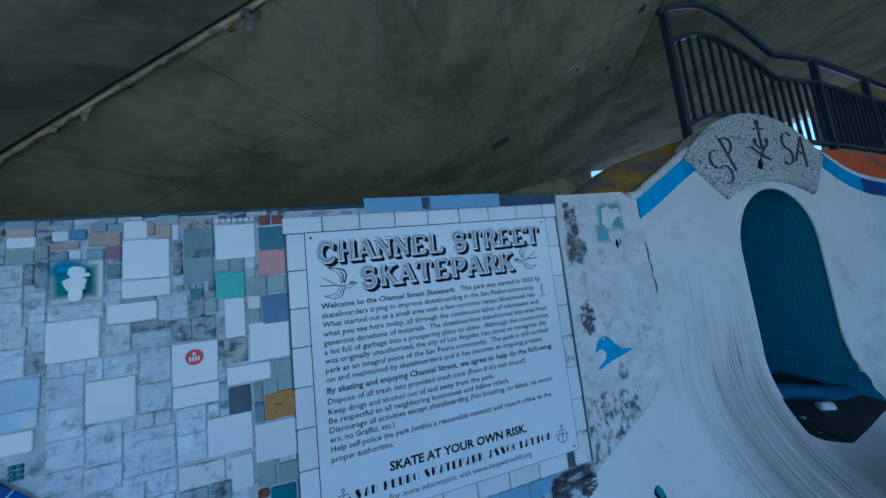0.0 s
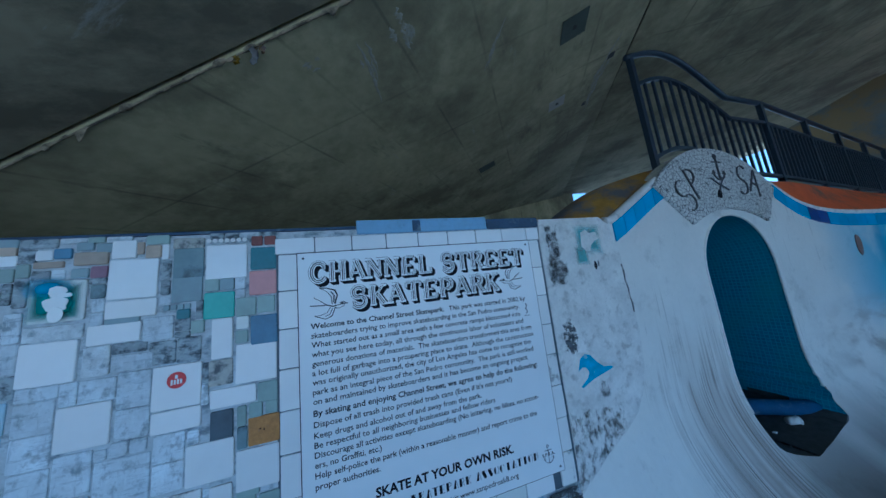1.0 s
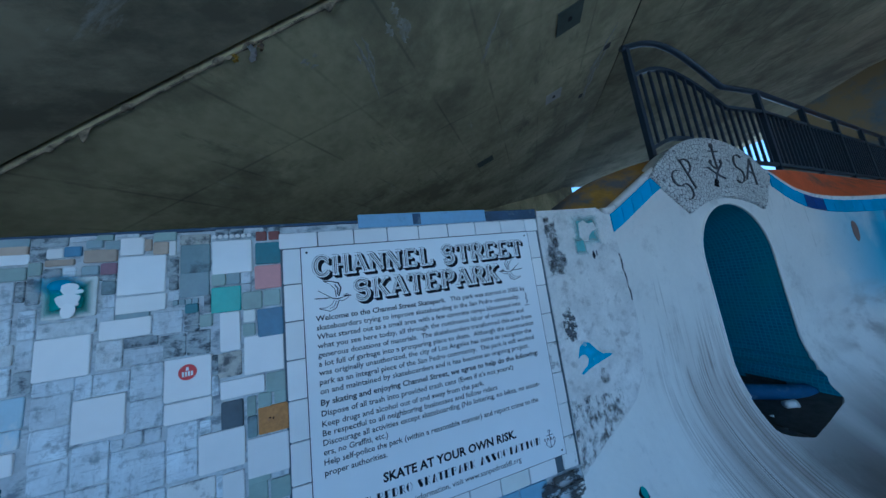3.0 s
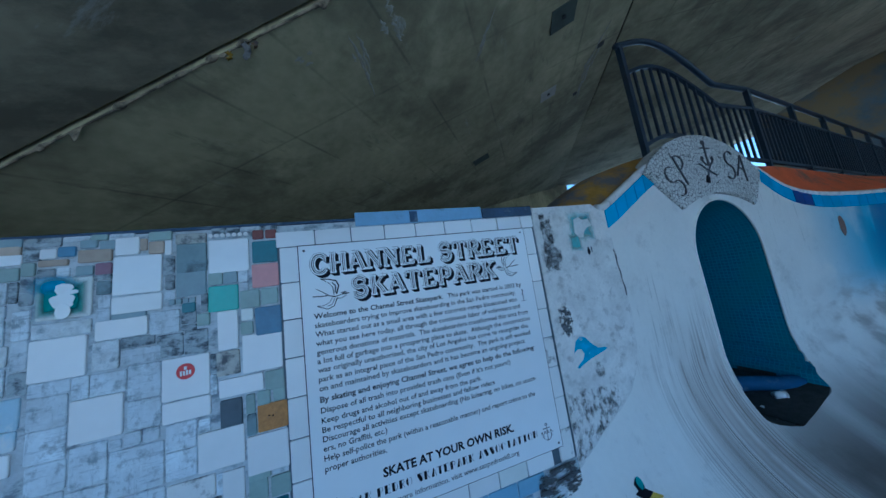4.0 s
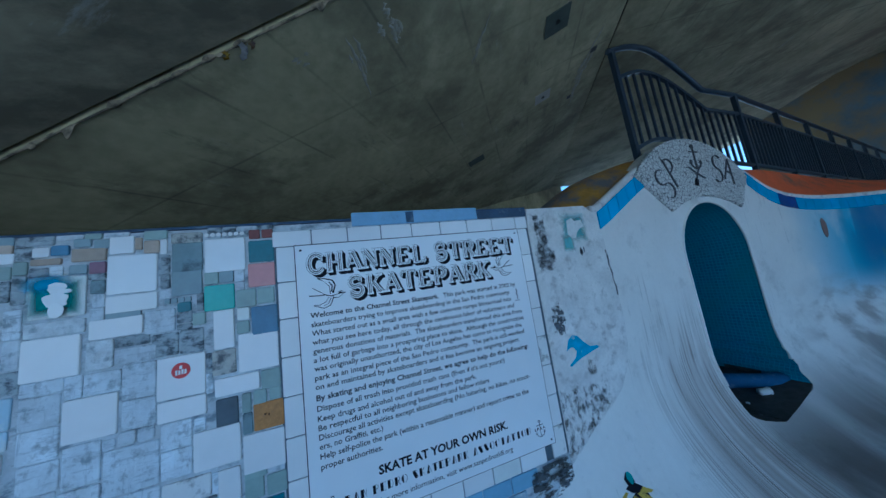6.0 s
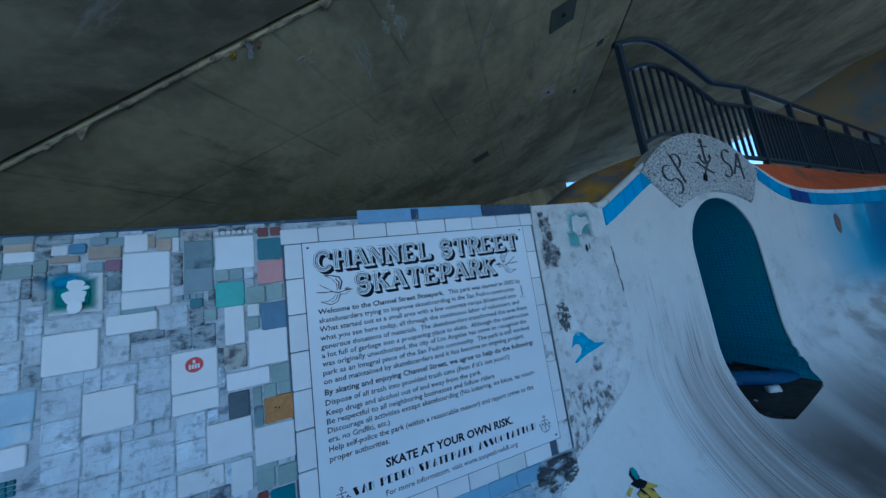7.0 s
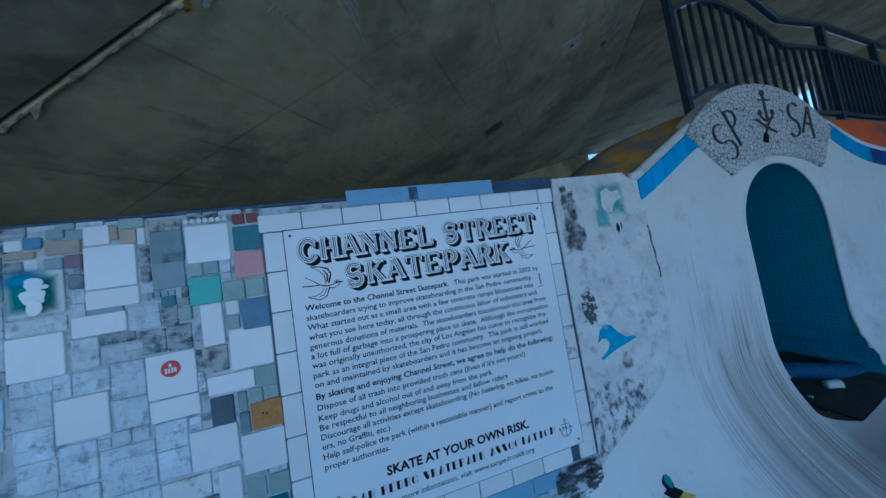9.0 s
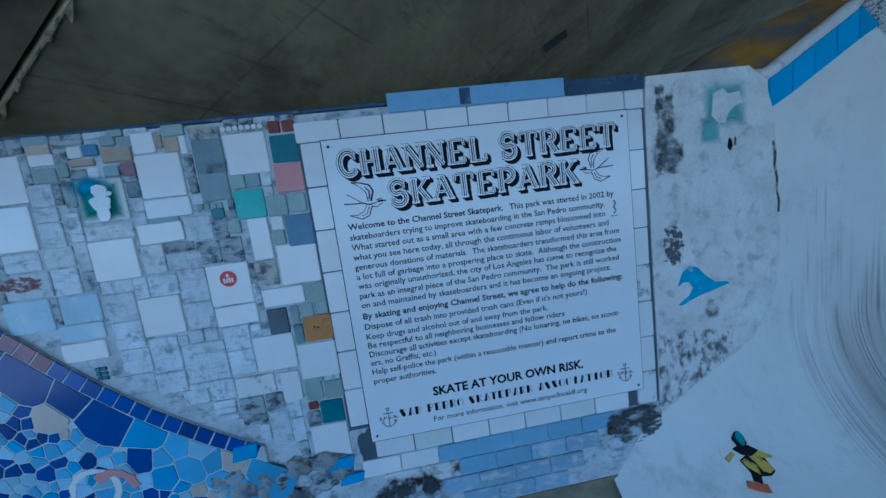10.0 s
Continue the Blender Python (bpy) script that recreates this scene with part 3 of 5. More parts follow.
def stroke(points, width, y0, y1):
    """A flat brush stroke in the wall's plane along (x, z) points."""
    bm = bmesh.new()
    rows = []
    pts = [Vector(p) for p in points]
    for i, p in enumerate(pts):
        d = (pts[min(i + 1, len(pts) - 1)] - pts[max(0, i - 1)]).normalized()
        s = Vector((-d.y, d.x)) * width * (0.75 + 0.5 * noise.noise((p.x * 40, p.y * 40, 1)))
        rows.append([bm.verts.new((*(q.x, y, q.y),)) for q, y in ((p - s, y1), (p - s, y0), (p + s, y0), (p + s, y1))])
    for a, b in zip(rows, rows[1:]):
        for k in range(3):
            bm.faces.new((a[k], a[k + 1], b[k + 1], b[k]))
    for r in (rows[0], rows[-1]):
        bm.faces.new(r)
    bmesh.ops.recalc_face_normals(bm, faces=bm.faces)
    return bm


def arc(cx, cz, rx, rz, a0, a1, n=14):
    return [(cx + rx * math.cos(radians(a)), cz + rz * math.sin(radians(a))) for a in np.linspace(a0, a1, n)]


def on_plaque(points, cx, cz, turn=0.0):
    c, s = math.cos(radians(turn)), math.sin(radians(turn))
    return [(cx + x * c - z * s, cz + x * s + z * c) for x, z in points]


def letter(name, strokes, cx, cz, turn):
    holder = None
    for pts in strokes:
        ob = part(name, stroke(on_plaque(pts, cx, cz, turn), 0.0060, 0.026, 0.036), LETTER, plaque if holder is None else holder, "black hand-cut letter" if holder is None else "")
        holder = holder or ob


s_curve = arc(0, 0.065, 0.06, 0.065, 50, 270, 16) + arc(0, -0.065, 0.06, 0.065, 90, -130, 16)
letter("letter_s", [s_curve], 2.70, 1.73, 32)
letter("letter_p", [[(-0.03, -0.14), (-0.03, 0.12)], [(-0.03, 0.12)] + arc(-0.03, 0.055, 0.085, 0.062, 90, -90)], 2.81, 1.84, 25)
letter("letter_s", [s_curve], 3.46, 1.87, -14)
letter("letter_a", [[(-0.065, -0.11), (0.0, 0.11)], [(0.0, 0.11), (0.065, -0.13)], [(-0.035, -0.02), (0.04, -0.03)]], 3.62, 1.86, -14)


def anchor_on(parent, cx, cz, size, width, y0, y1, mat, name="anchor"):
    def put(points):
        return stroke([(cx + size * x, cz + size * z) for x, z in points], width, y0, y1)
    shank = part(name, put([(0, -1), (0, 0.72)]), mat, parent, "black anchor emblem")
    part("stock", put([(-0.5, 0.42), (0.5, 0.42)]), mat, shank)
    part("ring", put(arc(0, 0.86, 0.14, 0.14, 0, 360, 14)), mat, shank)
    part("arm", put(arc(0, -0.35, 0.62, 0.62, 190, 350, 18)), mat, shank)
    for s in (-1, 1):
        part("fluke", put([(s * 0.72, -0.55), (s * 0.60, -0.28), (s * 0.46, -0.48)]), mat, shank)


anchor_on(plaque, 3.17, 1.975, 0.112, 0.0072, 0.026, 0.036, LETTER)
for pts, w in (([(3.05, 1.88), (3.13, 1.83), (3.24, 1.78)], 0.0055), ([(3.21, 1.89), (3.15, 1.82), (3.11, 1.75)], 0.006)):
    part("crossed_tool", stroke(pts, w, 0.026, 0.036), GREY_INK, plaque)
part("spade_blade", stroke([(3.12, 1.77), (3.11, 1.745), (3.10, 1.715)], 0.026, 0.026, 0.036), INK, plaque)


# ---- waterline tiles along the lip ----
def lip_band(x0, x1, step, dark=()):
    band = thing("waterline_tiles", "row of glossy azure tiles under the bowl's lip", "tile band")
    x, i = x0, 0
    while x < x1 - 1e-6:
        w = min(step, x1 - x)
        a, b = x + 0.003, x + w - 0.003
        bm = bmesh.new()
        pts = []
        for px in (a, b):
            for dz in (-0.135, -0.012):
                pts.append((px, face_y(px), lip(px) + dz))
        front = [bm.verts.new((p[0], p[1] - 0.010, p[2])) for p in pts]
        back = [bm.verts.new((p[0], p[1] + 0.004, p[2])) for p in pts]
        q = [front[0], front[1], front[3], front[2]]
        r = [back[0], back[1], back[3], back[2]]
        bm.faces.new(q)
        for k in range(4):
            bm.faces.new((q[k], q[(k + 1) % 4], r[(k + 1) % 4], r[k]))
        bmesh.ops.recalc_face_normals(bm, faces=bm.faces)
        part("tile", bm, NAVY if i in dark else AZURE, band)
        x += w
        i += 1
    return band


lip_band(1.885, 2.44, 0.111)
lip_band(3.88, 9.3, 0.155, dark=(3, 4))


# ---- railing ----
def railing():
    rail = thing("railing", "dark blue steel railing with curved handrail on the deck", "railing")
    ends = [2.685 + 1.85, 5.785, 7.01, 8.245, 9.47, 10.7, 11.9]

    def along(x):
        return 0.20 if x < 4.54 else 0.20 + (x - 4.54) * 0.095

    def top(x):
        if x < 3.133:
            return 3.07 + 0.12 * math.sin((x - 2.665) / 0.468 * math.pi / 2)
        if x < 3.94:
            k = (x - 3.133) / 0.807
            return 3.19 - 0.367 * (k * k * (1.6 - 0.6 * k))
        return 2.823

    def inner(x):
        if x < 3.1:
            return 2.79 + 0.12 * math.sin(min(1, max(0, (x - 2.69) / 0.41)) * math.pi / 2)
        if x < 3.91:
            k = (x - 3.1) / 0.81
            return 2.91 - 0.33 * (k * k * (1.6 - 0.6 * k))
        return 2.58

    def low(x):
        return 2.08 + 0.12 * math.sin(min(1, max(0, (x - 2.69) / 0.40)) * math.pi / 2) if x < 3.2 else (2.20 - 0.24 * min(1, (x - 3.2) / 0.85))

    xs = list(np.linspace(2.64, 3.95, 44)) + [4.54, 8.0, 13.0]
    part("handrail", tube([(x, along(x), top(x)) for x in xs], 0.026, 10), STEEL, rail, smooth=True)
    xs = list(np.linspace(2.69, 3.95, 44)) + [4.54, 8.0, 13.0]
    part("upper_rail", tube([(x, along(x), inner(x)) for x in xs], 0.016, square=True), STEEL, rail)
    part("lower_rail", tube([(x, along(x), low(x)) for x in xs], 0.016, square=True), STEEL, rail)
    for x in [2.685] + ends:
        part("post", tube([(x, along(x), 1.84), (x, along(x), top(x))], 0.021, square=True), STEEL, rail)
    x = 2.685 + 0.1165
    while x < 12.8:
        if min(abs(x - p) for p in ends) > 0.04:
            part("picket", tube([(x, along(x), low(x)), (x, along(x), inner(x))], 0.0095, square=True), STEEL, rail)
        x += 0.1165
    return rail


railing()

# painted pier beyond the railing
MURAL = material("sprayed_mural", (0.12, 0.17, 0.20), 0.8, var=0.25, scale=1.2, fine=12, stain=((0.26, 0.19, 0.085), 0.52, 0.36, one))
bm = bmesh.new()
poly = [(18.0, -14.0), (18.6, -14.0), (18.6, 4.9), (18.0, 4.9)]
lo = [bm.verts.new((x, y, FLOOR - 0.02)) for x, y in poly]
hi = [bm.verts.new((x, y, 9.0)) for x, y in poly]
for i in range(4):
    j = (i + 1) % 4
    bm.faces.new((lo[i], lo[j], hi[j], hi[i]))
bm.faces.new(hi)
bmesh.ops.recalc_face_normals(bm, faces=bm.faces)
tagged(link("pier_wall", bm, MURAL), "concrete bridge pier sprayed blue-grey and ochre", "wall", kind="structure")

# ---- fittings under the deck ----
PATCH = material("pale_mortar_patch", (0.52, 0.49, 0.42), 0.9, var=0.2, scale=6)
GREEN_PATCH = material("green_grey_plate", (0.085, 0.10, 0.075), 0.8, var=0.2, scale=8)
RAG = material("torn_plastic", (0.45, 0.44, 0.42), 0.6, var=0.25, scale=30, bump=0.3)
YELLOW = material("yellow_plastic", (0.5, 0.33, 0.03), 0.5, var=0.1)


def soffit_plate(x, y, sx, sy, mat, label, hole=True):
    p = thing("soffit_patch", label, "patch", "patches on the bridge soffit")
    bm = bmesh.new()
    d1, d2 = Vector((0.866, -0.5)), Vector((0.588, 0.809))
    c = Vector((x, y))
    quad = [c + d1 * sx * a + d2 * sy * b for a, b in ((-1, -1), (1, -1), (1, 1), (-1, 1))]
    slab(bm, quad, -0.006, 0.02, steep)
    part("plate", bm, mat, p)
    if hole:
        # solid dark disc, its colour stands for the shaded inside of the hole
        q = under(x, y, 0.004)
        bm = bmesh.new()
        bmesh.ops.create_cone(bm, cap_ends=True, segments=12, radius1=0.018, radius2=0.015, depth=0.012, matrix=Matrix.Translation(q))
        part("bolt_hole_disc", bm, DARK, p)
    return p


soffit_plate(1.813, -0.036, 0.092, 0.101, GREEN_PATCH, "dark green-grey square patch with a bolt hole on the soffit")
soffit_plate(2.307, 0.724, 0.081, 0.081, PATCH, "pale square mortar patch with a bolt hole on the soffit")
soffit_plate(1.90, 1.635, 0.105, 0.078, GREEN_PATCH, "dark green rectangular patch on the soffit", False)
# two dark plates paint the shade inside knocked-out holes
soffit_plate(2.547, 0.251, 0.029, 0.029, DARK, "small dark plate for the shaded inside of a knocked-out hole beside the soffit seam", False)
soffit_plate(2.808, 0.833, 0.021, 0.028, DARK, "small dark plate for the shaded inside of a knocked-out hole beside the soffit seam", False)


def rag(s, length, width, mat, label, seed):
    x, y = along_joint(s, 0.0)
    rows = []
    for i in range(10):
        k = i / 9
        w = width * (1 - 0.3 * k) * (0.8 + 0.5 * noise.noise((k * 4, seed, 0)))
        rows.append([tuple(under(x + o * w + 0.02 * noise.noise((k * 3, seed + o, 1)), y + 0.02 * noise.noise((k * 3 + o, seed, 4)), 0.005 + k * length)) for o in (-1, -0.4, 0.4, 1)])
    bm = grid(rows)
    bmesh.ops.solidify(bm, geom=bm.faces[:], thickness=0.004)
    return tagged(link("torn_rag", bm, mat, smooth=True), label, "rag", "scraps in the deck joint")


rag(-0.09, 0.085, 0.018, RAG, "pale torn plastic scrap hanging from the deck joint", 1)
rag(-0.17, 0.04, 0.010, YELLOW, "yellow plastic scrap wedged in the deck joint", 5)
rag(-0.05, 0.05, 0.010, OCHRE, "brown cloth scrap wedged in the deck joint", 8)

LIME = material("lime_bloom", (0.44, 0.415, 0.33), 0.9, var=0.25, scale=18, fine=90, bump=0.2, stain=((0.40, 0.36, 0.25), 0.5, 22, one))


def lime_run(points, width, slivers, seed):
    """Ragged whitish runs of lime on the soffit, a few slivers side by side along plan points."""
    r = random.Random(seed)
    run = thing("lime_run", "whitish ragged lime bloom on the concrete soffit", "lime stain", "lime stains on the soffit")
    for k in range(slivers):
        a, b = sorted((r.uniform(0, 0.55), r.uniform(0.45, 1.0)))
        shift = Vector((r.uniform(-1, 1), r.uniform(-1, 1))) * width * 2.2
        rows = []
        for i in range(16):
            q = (a + (b - a) * i / 15) * (len(points) - 1)
            j = min(int(q), len(points) - 2)
            p = Vector(points[j]).lerp(Vector(points[j + 1]), q - j) + shift
            d = (Vector(points[j + 1]) - Vector(points[j])).normalized()
            n = Vector((-d.y, d.x))
            half = width * math.sin(math.pi * (i + 0.4) / 15.8) * (0.4 + 0.9 * abs(noise.noise((i * 0.7, seed, k))))
            p += n * width * 0.8 * noise.noise((i * 0.35, k, seed))
            rows.append([tuple(under(p.x + n.x * o, p.y + n.y * o, drop)) for o, drop in ((-half, 0.0), (-half * 0.4, 0.0025), (half * 0.4, 0.0025), (half, 0.0))])
        part("sliver", grid(rows), LIME, run, smooth=True)
    return run


lime_run([(0.29, -0.13), (0.37, 0.05), (0.46, 0.35)], 0.014, 5, 3)
lime_run([(0.49, -0.20), (0.54, -0.10), (0.58, -0.02)], 0.026, 7, 4)
lime_run([(0.03, 0.03), (0.11, 0.00)], 0.014, 4, 5)
lime_run([(1.17, -0.15), (1.18, 0.05), (1.20, 0.24)], 0.012, 4, 6)
lime_run([(2.46, 0.06), (2.62, 0.46), (3.00, 1.05)], 0.020, 6, 7)

# ---- tiles on the wall ----
PAINTS = dict(
    white=WHITE_TILE,
    ivory=material("ivory_tile", (0.72, 0.74, 0.70), 0.25, var=0.06, piece=0.04, bump=0.03),
    teal=material("teal_tile", (0.04, 0.17, 0.21), 0.3, var=0.2, scale=12, piece=0.15, bump=0.05),
    pink=material("pink_tile", (0.58, 0.27, 0.26), 0.3, var=0.1, scale=12, bump=0.05),
    oxblood=material("oxblood_tile", (0.16, 0.045, 0.035), 0.35, var=0.25, scale=25, piece=0.2),
    jade=material("jade_tile", (0.10, 0.42, 0.36), 0.2, var=0.15, scale=8, bump=0.05),
    sage=material("sage_tile", (0.30, 0.38, 0.35), 0.35, var=0.14, scale=14, piece=0.16),
    steelblue=material("steel_blue_tile", (0.10, 0.21, 0.34), 0.3, var=0.2, scale=12, piece=0.15),
    speckled=material("speckled_tile", (0.42, 0.42, 0.38), 0.4, var=0.2, scale=30, stain=((0.07, 0.08, 0.09), 0.45, 22, one)),
    charcoal=material("charcoal_tile", (0.075, 0.10, 0.125), 0.4, var=0.2, scale=14),
    slate=material("slate_tile", (0.20, 0.27, 0.29), 0.4, var=0.2, scale=10, stain=((0.05, 0.07, 0.09), 0.38, 8, one)),
    orange=material("orange_tile", (0.42, 0.20, 0.045), 0.4, var=0.22, scale=60, fine=160, stain=((0.10, 0.14, 0.17), 0.12, 18, one)),
    greyblue=material("grey_blue_tile", (0.30, 0.38, 0.41), 0.4, var=0.14, scale=10, piece=0.15),
    tan=material("tan_tile", (0.46, 0.37, 0.28), 0.4, var=0.15, scale=16, piece=0.15),
    plum=material("plum_tile", (0.25, 0.13, 0.18), 0.4, var=0.2, scale=14),
    smeared=material("grout_smeared_tile", (0.62, 0.665, 0.70), 0.6, var=0.2, scale=11, fine=70, bump=0.3, piece=0.13, stain=((0.28, 0.32, 0.355), 0.34, 16, (1.5, 1, 1.2))),
    relief=material("relief_tile", (0.62, 0.65, 0.66), 0.45, var=0.22, scale=34, fine=120, bump=0.8, stain=((0.30, 0.34, 0.37), 0.30, 30, one)),
    washed=material("blue_washed_tile", (0.46, 0.60, 0.70), 0.5, var=0.12, scale=8, fine=50, bump=0.15, piece=0.08, stain=((0.66, 0.70, 0.72), 0.34, 9, (1.4, 1, 1))),
    sooty=material("mastic_smeared_tile", (0.36, 0.40, 0.42), 0.65, var=0.25, scale=9, fine=50, bump=0.25, piece=0.2, stain=((0.05, 0.065, 0.08), 0.46, 20, (1, 1, 1.5))),
    azure=AZURE,
    sky=material("sky_blue_tile", (0.15, 0.39, 0.64), 0.3, var=0.15, scale=8, piece=0.2),
    navy=NAVY,
    pale_sky=material("pale_sky_tile", (0.34, 0.55, 0.72), 0.3, var=0.12, scale=8, piece=0.2),
    sand=material("sand_tile", (0.52, 0.45, 0.38), 0.45, var=0.15, piece=0.1),
    blued=material("blue_painted_tile", (0.25, 0.41, 0.56), 0.5, var=0.1, scale=6, fine=40, piece=0.08, bump=0.12, stain=((0.55, 0.55, 0.52), 0.16, 14, (1, 1, 1.4))),
    halfblued=material("flaking_blue_tile", (0.31, 0.43, 0.55), 0.5, var=0.14, scale=8, piece=0.12, bump=0.15, stain=((0.60, 0.60, 0.57), 0.36, 12, (1, 1, 2))),
    chipped=material("mastic_chipped_tile", (0.74, 0.74, 0.72), 0.35, var=0.06, stain=((0.03, 0.035, 0.04), 0.34, 10, one)),
)
add_stain(PAINTS["smeared"], (0.72, 0.75, 0.77), 0.22, 24, (1.6, 1, 1), strength=0.8)
add_stain(PAINTS["smeared"], (0.20, 0.25, 0.30), 0.34, 9, (1, 1, 7), strength=0.6)
add_stain(PAINTS["smeared"], (0.20, 0.25, 0.30), 0.28, 9, (8, 1, 1), strength=0.5)
add_stain(PAINTS["smeared"], (0.74, 0.78, 0.80), 0.26, 14, (6, 1, 1.2), strength=0.6)
add_stain(PAINTS["smeared"], (0.09, 0.115, 0.145), 0.05, 14, (1, 1, 2.2), strength=0.7)
add_stain(PAINTS["sooty"], (0.58, 0.63, 0.67), 0.24, 10, (1, 1, 6), strength=0.7)
add_stain(PAINTS["sooty"], (0.62, 0.66, 0.69), 0.20, 26, (1, 1, 1.8), strength=0.85)
for kind in ("slate", "greyblue", "teal", "steelblue", "sage", "tan"):
    add_stain(PAINTS[kind], (0.55, 0.60, 0.63), 0.10, 18, (1, 1, 1.5), strength=0.6)
add_stain(PAINTS["blued"], (0.62, 0.66, 0.68), 0.10, 24, (1, 1, 1), strength=0.9)
add_stain(GROUT, (0.70, 0.73, 0.75), 0.24, 26, (1, 1, 1.6), strength=0.8)
wall_tiles = thing("wall_tiles", "patchwork of salvaged white, green and blue tiles set on the wall", "tile wall")
taken = []
tile_meshes = {}
tile_rng = random.Random(11)


def tile(kind, x0, x1, z0, z1, proud=0.0068, jig=True):
    """One tile: a bevelled slab of its own, a little uneven."""
    w, h = round(x1 - x0, 4), round(z1 - z0, 4)
    key = (kind, w, h)
    if key not in tile_meshes:
        bm = bmesh.new()
        e = min(0.0022, w * 0.08, h * 0.08)
        r = min(0.004, w * 0.15, h * 0.15)
        outl = [(-w / 2 + r, -h / 2), (w / 2 - r, -h / 2), (w / 2, -h / 2 + r), (w / 2, h / 2 - r), (w / 2 - r, h / 2), (-w / 2 + r, h / 2), (-w / 2, h / 2 - r), (-w / 2, -h / 2 + r)]
        ins = [(x * (1 - 2 * e / w), z * (1 - 2 * e / h)) for x, z in outl]
        back, mid, front = ([bm.verts.new((x, y, z)) for x, z in o] for o, y in ((outl, 0.012), (outl, 0.0018), (ins, 0.0)))
        for a, b in ((back, mid), (mid, front)):
            for i in range(8):
                j = (i + 1) % 8
                bm.faces.new((a[i], a[j], b[j], b[i]))
        bm.faces.new(front)
        bmesh.ops.recalc_face_normals(bm, faces=bm.faces)
        me = bpy.data.meshes.new("tile")
        bm.to_mesh(me)
        bm.free()
        me.materials.append(PAINTS[kind])
        tile_meshes[key] = me
    ob = new("tile", tile_meshes[key])
    ob.parent = wall_tiles
    ob.location = ((x0 + x1) / 2, -proud + (tile_rng.uniform(-0.0015, 0.0015) if jig else 0), (z0 + z1) / 2)
    if jig:
        ob.rotation_euler = (tile_rng.uniform(-0.006, 0.006), tile_rng.uniform(-0.010, 0.010), tile_rng.uniform(-0.010, 0.010))
    taken.append((x0, x1, z0, z1))
    return ob


tile("white", -0.615, -0.474, 1.274, 1.418)
tile("white", -0.617, -0.472, 1.206, 1.269)
tile("white", -0.659, -0.514, 1.122, 1.190)
tile("white", -0.820, -0.677, 1.015, 1.152)
tile("ivory", -0.811, -0.670, 1.216, 1.356)
tile("white", -0.472, -0.328, 0.870, 1.018)
tile("white", -0.470, -0.327, 0.794, 0.865)
tile("white", -0.714, -0.577, 0.798, 0.935)
tile("white", -0.326, -0.188, 1.320, 1.458)
tile("teal", -0.176, -0.083, 1.347, 1.440)
tile("pink", -0.180, -0.083, 1.243, 1.341)
tile("oxblood", -0.173, -0.133, 1.449, 1.489)
tile("oxblood", -0.126, -0.084, 1.450, 1.488)
tile("jade", -0.330, -0.230, 1.167, 1.268)
tile("sage", -0.224, -0.156, 1.165, 1.237)
tile("sage", -0.150, -0.090, 1.170, 1.236)
tile("steelblue", -0.174, -0.081, 1.048, 1.161)
tile("ivory", -0.223, -0.181, 1.116, 1.164)
tile("sage", -0.225, -0.183, 1.062, 1.111)
tile("white", -0.301, -0.234, 1.016, 1.166)
tile("speckled", -0.308, -0.232, 0.919, 1.011)
tile("white", -0.222, -0.084, 0.913, 1.058)
tile("white", -0.301, -0.155, 0.841, 0.906)
tile("sage", -0.150, -0.083, 0.831, 0.905)
tile("sage", -0.178, -0.134, 0.783, 0.836)
tile("sage", -0.124, -0.083, 0.786, 0.834)
tile("charcoal", -0.299, -0.229, 0.727, 0.831)
tile("sage", -0.217, -0.187, 0.761, 0.833)
tile("slate", -0.216, -0.184, 0.683, 0.760)
tile("orange", -0.180, -0.077, 0.685, 0.784)
tile("white", -0.367, -0.224, 0.601, 0.734)
tile("white", -0.217, -0.079, 0.542, 0.679)
tile("white", -0.296, -0.228, 0.467, 0.584)
tile("sage", -0.216, -0.155, 0.454, 0.527)
tile("sage", -0.146, -0.079, 0.448, 0.520)
tile("slate", -0.429, -0.333, 1.334, 1.450)
tile("greyblue", -0.430, -0.336, 1.242, 1.339)
tile("speckled", -0.433, -0.333, 1.450, 1.492)
tile("white", -0.610, -0.540, 1.424, 1.491)
tile("sage", -0.514, -0.444, 1.472, 1.508)
tile("tan", -0.514, -0.467, 1.420, 1.469)
tile("tan", -0.710, -0.619, 1.406, 1.453)
tile("white", -0.810, -0.766, 1.431, 1.467)
tile("steelblue", -0.764, -0.718, 1.434, 1.471)
tile("tan", -0.812, -0.736, 1.403, 1.426)
tile("plum", -0.664, -0.619, 1.357, 1.401)
tile("white", -0.925, -0.850, 1.416, 1.453)
tile("greyblue", -0.932, -0.854, 1.479, 1.511)
tile("greyblue", -0.707, -0.661, 1.460, 1.491)
tile("sage", -0.366, -0.326, 1.121, 1.168)
tile("teal", -0.413, -0.371, 1.180, 1.216)
tile("white", -1.105, -0.953, 1.305, 1.455)
tile("white", -1.115, -0.965, 1.150, 1.297)
tile("white", -0.985, -0.844, 0.748, 0.815)
tile("chipped", -0.455, -0.318, 0.515, 0.590)
tile("oxblood", -0.217, -0.182, 0.416, 0.447)
tile("teal", -0.174, -0.090, 0.352, 0.442)
tile("white", -0.226, -0.088, 0.205, 0.346)
